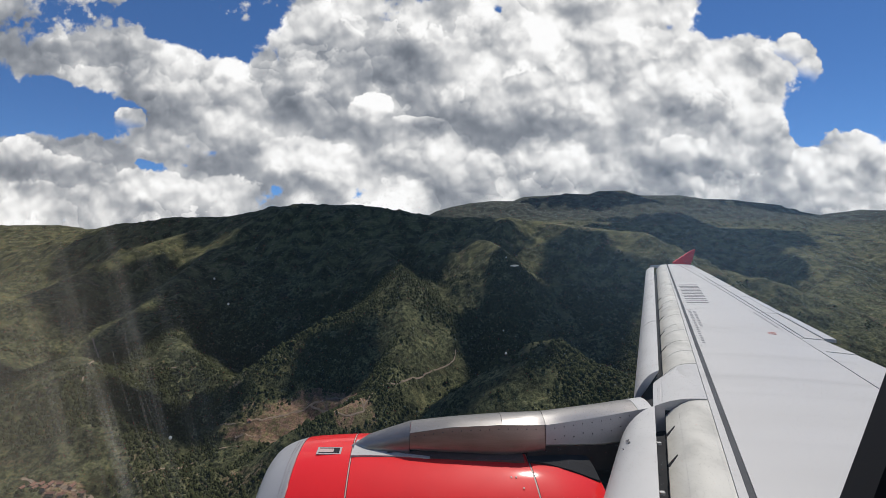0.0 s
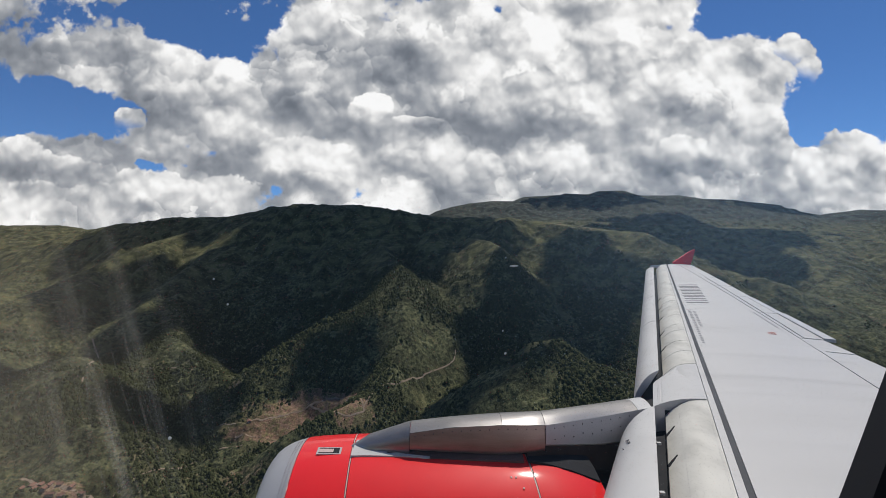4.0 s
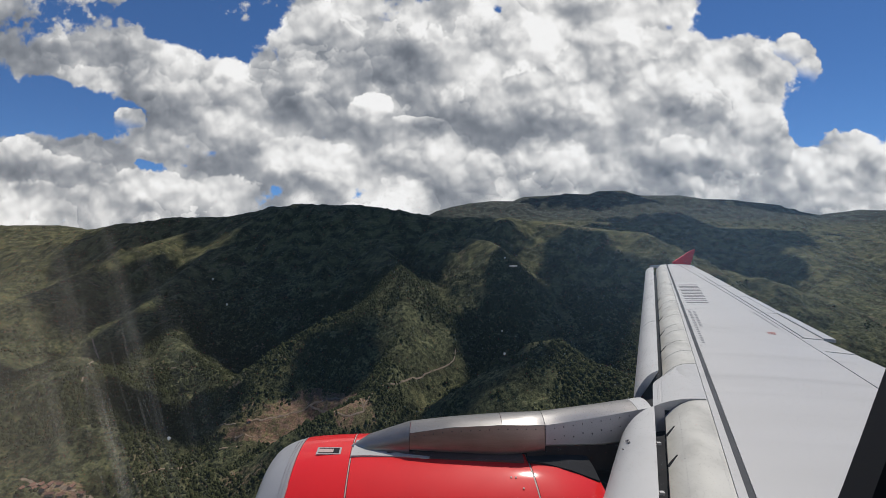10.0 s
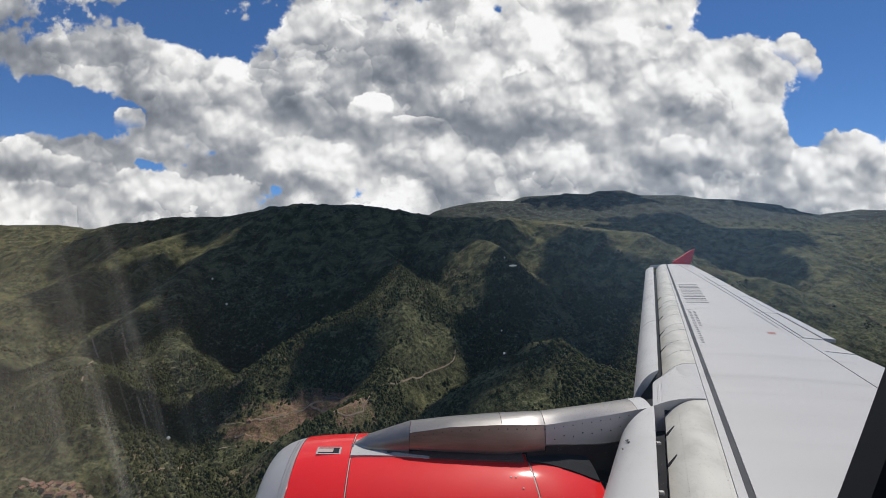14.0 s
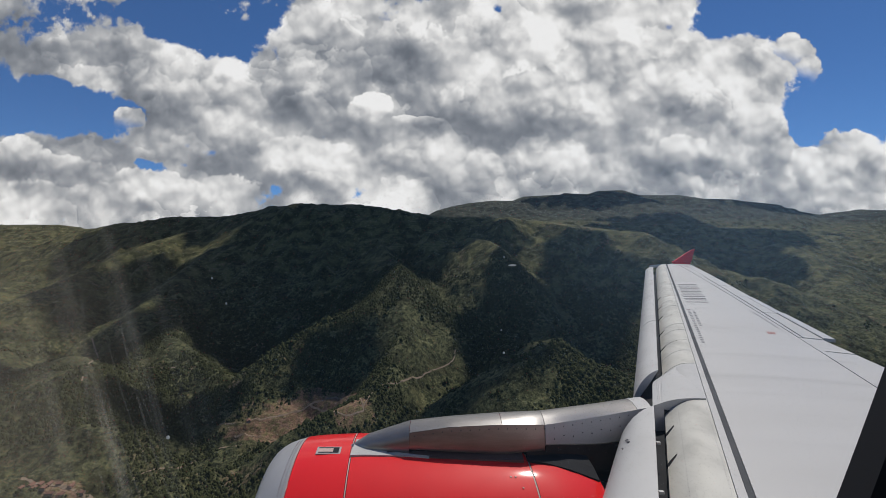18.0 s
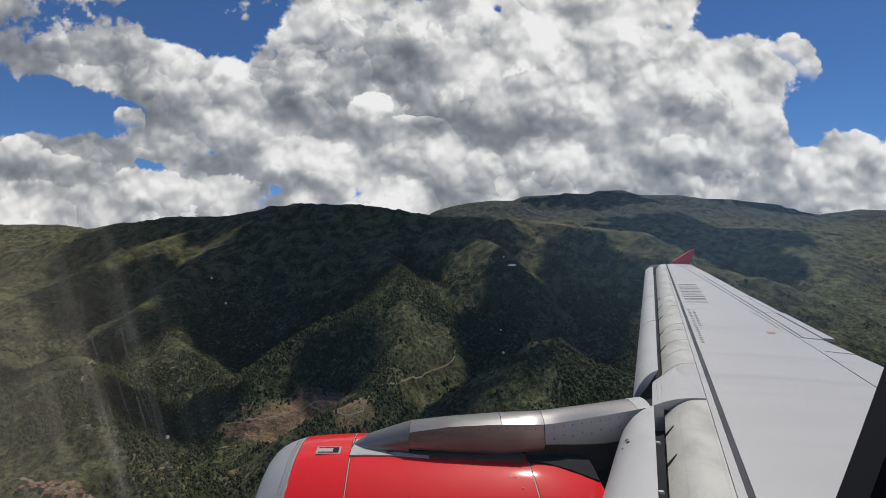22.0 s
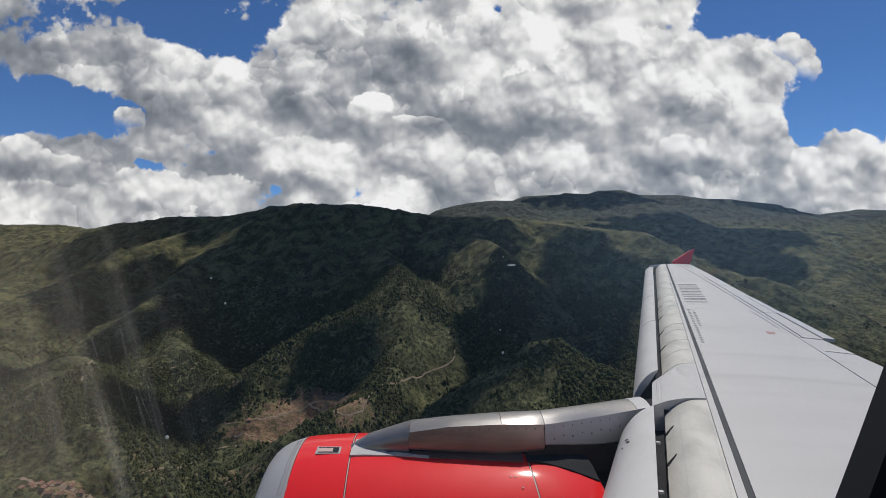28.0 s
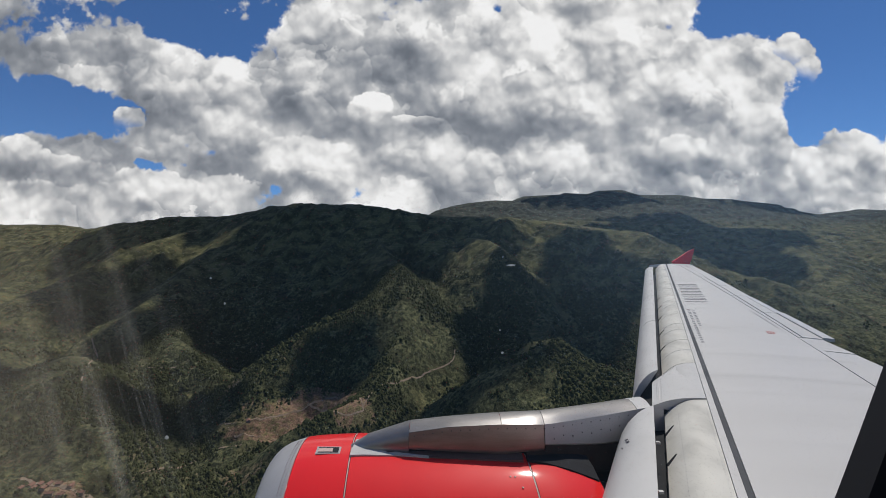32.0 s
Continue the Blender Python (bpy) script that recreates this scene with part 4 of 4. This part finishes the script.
def hill_ground():
    """High grassland, scrub and bare earth, by patches and by height."""
    m, n, shader = material("mountain_ground")
    at = n.add("ShaderNodeTexCoord").outputs["Object"]
    part_z = n.add("ShaderNodeSeparateXYZ")
    n.put(at, part_z.inputs[0])
    z = part_z.outputs[2]
    big = n.noise(at, 0.0035, 6.0, 0.6)
    mid = n.noise(at, 0.017, 6.0, 0.62)
    small = n.noise(at, 0.09, 5.0, 0.65)
    tiny = n.noise(at, 0.28, 5.0, 0.65)
    grass = n.mix(n.step(mid, 0.38, 0.62), (0.034, 0.040, 0.017), (0.082, 0.080, 0.034))
    grass = n.mix(n.step(small, 0.50, 0.72), grass, (0.130, 0.118, 0.060))
    scrub = n.mix(n.step(small, 0.40, 0.56), (0.024, 0.029, 0.014), (0.080, 0.082, 0.038))
    scrub = n.mix(n.math("MULTIPLY", n.step(small, 0.54, 0.64), n.step(mid, 0.44, 0.60)), scrub, (0.115, 0.110, 0.054))
    low = n.math("ADD", n.math("MULTIPLY_ADD", n.math("SUBTRACT", big, 0.5), 900.0, 0.0), n.math("MULTIPLY_ADD", n.math("SUBTRACT", mid, 0.5), 300.0, z))
    meadow = n.step(low, -190.0, -60.0)
    both = n.mix(meadow, scrub, grass)
    earth = n.math("MULTIPLY", n.step(n.noise(at, 0.008, 5.0, 0.65), 0.60, 0.68), n.step(small, 0.42, 0.55))
    both = n.mix(n.math("MULTIPLY", earth, 0.75), both, (0.15, 0.105, 0.068))
    cleared = n.spots(at, [(-385, 1012, 125, 50, 18, 1.35), (-198, 915, 55, 42, 0, 1.15), (-690, 770, 70, 22, 0, 1.0), (-300, 1062, 85, 32, 0, 1.2), (-430, 966, 62, 26, 0, 1.1)])
    cleared = n.step(n.math("MULTIPLY_ADD", n.math("SUBTRACT", mid, 0.5), 1.6, cleared), 0.45, 0.62)
    both = n.mix(n.math("MULTIPLY", cleared, 0.9), both, n.mix(n.step(small, 0.4, 0.65), (0.190, 0.115, 0.080), (0.125, 0.105, 0.050)))
    # small irregular fields on the lower slopes
    plot = n.add("ShaderNodeTexVoronoi")
    n.put(n.vec("MULTIPLY", n.vec("ADD", at, n.vec("MULTIPLY", n.add("ShaderNodeTexNoise").outputs["Color"], (9.0, 9.0, 0.0))), (1.0, 1.0, 0.35)), plot.inputs["Vector"])
    plot.inputs["Scale"].default_value = 0.024
    pick = n.add("ShaderNodeSeparateXYZ")
    n.put(plot.outputs["Color"], pick.inputs[0])
    tilled = n.math("MULTIPLY", n.step(pick.outputs[0], 0.74, 0.76), n.step(n.noise(at, 0.0045, 3.0, 0.5), 0.47, 0.56))
    both = n.mix(n.math("MULTIPLY", tilled, 0.75), both, n.mix(pick.outputs[1], (0.105, 0.096, 0.046), (0.050, 0.054, 0.024)))
    # narrow field terraces follow the contour on some slopes
    wave = n.math("SINE", n.math("ADD", n.math("MULTIPLY", z, 0.55), n.math("MULTIPLY", mid, 9.0)))
    bench = n.math("MULTIPLY", n.step(wave, 0.55, 0.95), n.step(n.noise(at, 0.005, 3.0, 0.5), 0.50, 0.60))
    both = n.mix(n.math("MULTIPLY", bench, 0.45), both, (0.028, 0.036, 0.014))
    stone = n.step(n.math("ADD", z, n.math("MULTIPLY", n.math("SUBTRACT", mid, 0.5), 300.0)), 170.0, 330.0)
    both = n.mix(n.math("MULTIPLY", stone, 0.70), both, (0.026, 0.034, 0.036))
    speck = n.math("MULTIPLY", n.step(tiny, 0.30, 0.70, n.math("MULTIPLY_ADD", meadow, 0.26, 0.52), n.math("MULTIPLY_ADD", meadow, -0.28, 1.5)), n.step(mid, 0.30, 0.70, 0.60, 1.4))
    grey = n.add("ShaderNodeCombineXYZ")
    for i in range(3):
        n.put(speck, grey.inputs[i])
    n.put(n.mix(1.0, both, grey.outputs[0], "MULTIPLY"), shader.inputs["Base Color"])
    shader.inputs["Roughness"].default_value = 0.95
    shader.inputs["Specular IOR Level"].default_value = 0.15
    bump = n.add("ShaderNodeBump")
    bump.inputs["Strength"].default_value, bump.inputs["Distance"].default_value = 0.75, 5.0
    n.put(n.math("MULTIPLY", n.math("MULTIPLY", n.math("MULTIPLY_ADD", tiny, 0.3, small), n.math("MULTIPLY_ADD", meadow, -0.45, 1.0)), n.step(z, 220.0, 420.0, 1.0, 0.15)), bump.inputs["Height"])
    n.put(bump.outputs[0], shader.inputs["Normal"])
    return m


GROUND = hill_ground()
WIDE, TALL = 940, 820
turn = np.radians(np.linspace(-64, 64, WIDE))
reach = 430 * (6400 / 430) ** np.linspace(0, 1, TALL)
gx, gy = np.sin(turn)[None, :] * reach[:, None], np.cos(turn)[None, :] * reach[:, None]
gz = ground_height(gx.ravel(), gy.ravel())
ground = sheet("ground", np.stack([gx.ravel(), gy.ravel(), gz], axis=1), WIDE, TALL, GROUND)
tagged(ground, "green and brown mountain slopes with deep valleys", "mountain", kind="structure")

# the land behind and to the sides, coarse
turn_b = np.radians(np.linspace(64, 296, 60))
reach_b = 430 * (6400 / 430) ** np.linspace(0, 1, 40)
bx, by = np.sin(turn_b)[None, :] * reach_b[:, None], np.cos(turn_b)[None, :] * reach_b[:, None]
bz = ground_height(bx.ravel(), by.ravel())
tagged(sheet("ground_behind", np.stack([bx.ravel(), by.ravel(), bz], axis=1), 60, 40, GROUND), "valley floor and slopes behind", "mountain", kind="structure")

# scrub and small trees on the nearer slopes
def foliage():
    m, n, shader = material("scrub_leaves")
    pick = n.add("ShaderNodeNewGeometry").outputs["Random Per Island"]
    at = n.add("ShaderNodeTexCoord").outputs["Object"]
    col = n.mix(pick, (0.013, 0.017, 0.008), (0.038, 0.043, 0.019))
    n.put(n.mix(n.step(n.noise(at, 0.6, 3.0), 0.4, 0.7), col, (0.075, 0.082, 0.032)), shader.inputs["Base Color"])
    shader.inputs["Roughness"].default_value = 0.9
    shader.inputs["Specular IOR Level"].default_value = 0.1
    return m


LEAVES = foliage()
rng = np.random.default_rng(7)


def scatter(count, y0, y1, size0, size1, threshold, seed):
    """Lumpy low crowns on the ground, thick where a noise field is high."""
    ang = np.radians(rng.uniform(-50, 50, count * 9))
    r = np.sqrt(rng.uniform(y0 * y0, y1 * y1, count * 9))
    x, y = np.sin(ang) * r, np.cos(ang) * r
    f = fractal(x, y, 170, 4, seed, 0.6) + 0.35 * fractal(x, y, 30, 2, seed + 5)
    z = ground_height(x, y)
    keep = np.where((f > threshold + rng.normal(0, 0.10, len(f)) + np.maximum(z + 190, 0) / 420))[0][:count]
    u, v = x[keep] + 385, y[keep] - 1012
    bare = np.exp(-((u * 0.951 + v * 0.309) / 115) ** 2 - ((v * 0.951 - u * 0.309) / 46) ** 2) + np.exp(-((x[keep] + 198) / 48) ** 2 - ((y[keep] - 915) / 38) ** 2)
    for cx, cy, wx, wy in ((-300, 1062, 80, 30), (-430, 966, 55, 24), (-1005, 1185, 45, 32), (-831, 1304, 34, 44)):
        bare = bare + np.exp(-((x[keep] - cx) / wx) ** 2 - ((y[keep] - cy) / wy) ** 2)
    keep = keep[bare < 0.42 + 0.18 * rng.normal(0, 1, len(keep))]
    x, y, z = x[keep], y[keep], z[keep]
    size = rng.uniform(size0, size1, len(x)) * (0.6 + 0.8 * rng.random(len(x)) ** 3)
    bm = bmesh.new()
    bmesh.ops.create_cone(bm, cap_ends=False, segments=5, radius1=1, radius2=0.75, depth=0.9)
    top = bm.verts.new((0, 0, 0.95))
    rim = [v for v in bm.verts if v.co.z > 0.3 and v != top]
    rim.sort(key=lambda v: math.atan2(v.co.y, v.co.x))
    for i in range(5):
        bm.faces.new((rim[i], rim[(i + 1) % 5], top))
    bmesh.ops.triangulate(bm, faces=bm.faces[:])
    bm.verts.index_update()
    base = np.array([v.co[:] for v in bm.verts])
    bm.verts.ensure_lookup_table()
    tris = np.array([[v.index for v in f.verts] for f in bm.faces])
    bm.free()
    v = base[None] * (1 + rng.uniform(-0.40, 0.40, (len(x), len(base), 1)))
    v = v * size[:, None, None] * np.array([1, 1, 1.15]) * (1 + rng.uniform(-0.2, 0.2, (len(x), 1, 3)))
    v = v + np.stack([x, y, z + size * 0.55], axis=1)[:, None]
    t = (tris[None] + (np.arange(len(x)) * len(base))[:, None, None]).reshape(-1, 3)
    return v.reshape(-1, 3), t


def thicket(name, verts, tris, mat, label):
    data = bpy.data.meshes.new(name)
    data.vertices.add(len(verts))
    data.vertices.foreach_set("co", verts.astype(np.float32).ravel())
    data.loops.add(tris.size)
    data.loops.foreach_set("vertex_index", tris.astype(np.int32).ravel())
    data.polygons.add(len(tris))
    data.polygons.foreach_set("loop_start", np.arange(0, tris.size, 3, dtype=np.int32))
    data.update(calc_edges=True)
    data.materials.append(mat)
    return tagged(new(name, data), label, "scrub", kind="stuff")


thicket("scrub", *scatter(82000, 650, 1750, 1.4, 4.0, -0.06, 41), LEAVES, "dark green scrub and small trees on the slopes")
thicket("tree_belt", *scatter(7000, 700, 2000, 3.4, 6.2, 0.20, 51), LEAVES, "belts of taller dark trees")

# ---------------------------------------------------------------- clouds overhead
def cloud_white():
    m, n, shader = material("cloud")
    shader.inputs["Base Color"].default_value = (0.85, 0.86, 0.88, 1)
    shader.inputs["Roughness"].default_value = 1.0
    return m


CLOUD = cloud_white()


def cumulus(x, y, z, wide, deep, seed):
    """A lumpy unseen cumulus that shades the ground point (x, y, z), up along the way to the sun."""
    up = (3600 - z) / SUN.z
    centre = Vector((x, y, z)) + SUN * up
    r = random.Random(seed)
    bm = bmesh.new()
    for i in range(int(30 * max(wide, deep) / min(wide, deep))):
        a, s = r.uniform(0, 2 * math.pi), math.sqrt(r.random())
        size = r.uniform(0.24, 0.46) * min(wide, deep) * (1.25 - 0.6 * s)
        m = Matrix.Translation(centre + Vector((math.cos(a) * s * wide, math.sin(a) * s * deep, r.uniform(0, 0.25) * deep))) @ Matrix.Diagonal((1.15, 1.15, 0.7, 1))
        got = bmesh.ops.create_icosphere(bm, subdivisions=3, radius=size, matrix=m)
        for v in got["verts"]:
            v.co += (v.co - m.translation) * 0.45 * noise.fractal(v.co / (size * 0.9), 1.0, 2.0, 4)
    return tagged(smooth(part("shading_cumulus", bm, CLOUD), 180), "unseen cumulus cloud that shades the slopes", "cloud", "clouds overhead")


# unseen clouds, each placed so that its shadow falls on the given ground
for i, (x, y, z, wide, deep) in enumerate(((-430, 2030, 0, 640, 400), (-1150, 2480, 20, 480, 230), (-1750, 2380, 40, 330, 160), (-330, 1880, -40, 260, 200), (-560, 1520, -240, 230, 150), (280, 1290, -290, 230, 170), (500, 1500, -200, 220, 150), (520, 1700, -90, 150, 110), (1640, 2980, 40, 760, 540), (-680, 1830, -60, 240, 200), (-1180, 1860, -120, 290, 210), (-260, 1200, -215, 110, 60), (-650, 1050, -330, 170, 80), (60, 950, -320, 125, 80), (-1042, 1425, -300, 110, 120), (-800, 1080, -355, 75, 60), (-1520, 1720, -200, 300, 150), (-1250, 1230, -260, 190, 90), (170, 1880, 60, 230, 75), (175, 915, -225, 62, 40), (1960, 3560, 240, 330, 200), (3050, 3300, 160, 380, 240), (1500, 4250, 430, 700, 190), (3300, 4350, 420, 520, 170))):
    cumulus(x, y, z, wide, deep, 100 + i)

# ---------------------------------------------------------------- tracks and houses
EARTH = painted("track_earth", (0.25, 0.185, 0.13), 0.95, stain=0.3, grain=0.1, scale=0.05)


def track(points, width, label):
    """A dirt track laid over the ground along a bent line."""
    pts = [Vector((*p, 0)) for p in points]
    line_pts = []
    for i in range(len(pts) - 1):
        a, b, c, d = pts[max(i - 1, 0)], pts[i], pts[i + 1], pts[min(i + 2, len(pts) - 1)]
        for j in range(14):
            t = j / 14
            line_pts.append(0.5 * ((2 * b) + (c - a) * t + (2 * a - 5 * b + 4 * c - d) * t * t + (3 * b - a - 3 * c + d) * t ** 3))
    rows = []
    for i, p in enumerate(line_pts):
        q = line_pts[min(i + 1, len(line_pts) - 1)] - line_pts[max(i - 1, 0)]
        side = Vector((-q.y, q.x, 0)).normalized() * width * 0.5 * (0.8 + 0.4 * random.random())
        ring = [p - side, p + side]
        z = ground_height(np.array([v.x for v in ring]), np.array([v.y for v in ring]))
        a, b = float(z[0]) + 0.55, float(z[1]) + 0.55
        rows.append([Vector((ring[0].x, ring[0].y, a)), Vector((ring[1].x, ring[1].y, b)), Vector((ring[1].x, ring[1].y, b - 2)), Vector((ring[0].x, ring[0].y, a - 2))])
    return tagged(part("dirt_track", loft(rows), EARTH), label, "track", kind="structure")


HILL = "winding pale dirt track on a hillside"
track([(-524, 985), (-467, 981), (-425, 1006), (-379, 1028), (-345, 1053), (-316, 1052), (-287, 1047)], 3.2, HILL)
track([(-345, 1053), (-320, 1062), (-284, 1087), (-237, 1074)], 2.4, HILL)
track([(-240, 905), (-211, 903), (-178, 918), (-177, 930), (-198, 969)], 3.0, HILL)
track([(-176, 930), (-166, 960), (-158, 987), (-115, 1015), (-78, 1078), (-29, 1144), (26, 1201), (37, 1251)], 2.6, HILL)
track([(-470, 948), (-439, 950), (-391, 957), (-350, 948)], 3.0, HILL)
track([(-892, 1247), (-810, 1245), (-723, 1211), (-687, 1211)], 3.4, HILL)
track([(-616, 785), (-557, 856), (-499, 920), (-438, 920)], 3.6, HILL)
track([(-1160, 1390), (-1097, 1340), (-1010, 1210), (-890, 1028)], 3.4, HILL)
track([(-900, 800), (-800, 790), (-700, 770), (-620, 780), (-540, 760)], 6, "reddish dirt track through the valley")

WALLS = painted("adobe_wall", (0.30, 0.21, 0.15), 0.9, stain=0.3, scale=0.5)
TILES = painted("red_roof_tiles", (0.20, 0.095, 0.065), 0.85, stain=0.35, grain=0.1, scale=0.8)
PANE = painted("dark_window", (0.03, 0.03, 0.035), 0.3)


def house(x, y, turn, wide, deep):
    z = float(ground_height(np.array([x]), np.array([y]))[0]) - 1.5
    home = tagged(new("house"), "small adobe house with a red tiled roof", "house", "houses in the valley")
    home.matrix_world = pose(x, y, z, 0, 0, turn)
    w, d, h, r = wide / 2, deep / 2, 4.5, 6.6
    gable = [(-w, 0), (w, 0), (w, h), (0, r), (-w, h)]
    part("wall", loft([[(a, s, b) for a, b in gable] for s in (-d, d)]), WALLS, home)
    for s in (-1, 1):
        slope = [(0, r + 0.1), (s * (w + 0.5), h - 0.25), (s * (w + 0.5), h + 0.05), (0, r + 0.4)]
        part("roof", loft([[(a, t, b) for a, b in slope] for t in (-d - 0.5, d + 0.5)]), TILES, home)
    for t in (-0.5, 0.5):
        bm = bmesh.new()
        bmesh.ops.create_cube(bm, size=1, matrix=Matrix.Translation((w, t * d, 2.8)) @ Matrix.Diagonal((0.1, 1.0, 1.1, 1)))
        part("window", bm, PANE, home)


for i in range(12):
    house(-760 + 18 * (i % 6) + 5 * random.random(), 752 + 20 * (i // 6) + 6 * random.random(), random.choice((10, 100, 20)), random.uniform(6, 9), random.uniform(8, 13))
for x, y, a in ((-455, 985, 30), (-120, 905, 80), (1250, 2350, 20), (1320, 2330, 60), (1400, 2380, 15), (1180, 2420, 40)):
    house(x, y, a, 8, 13)
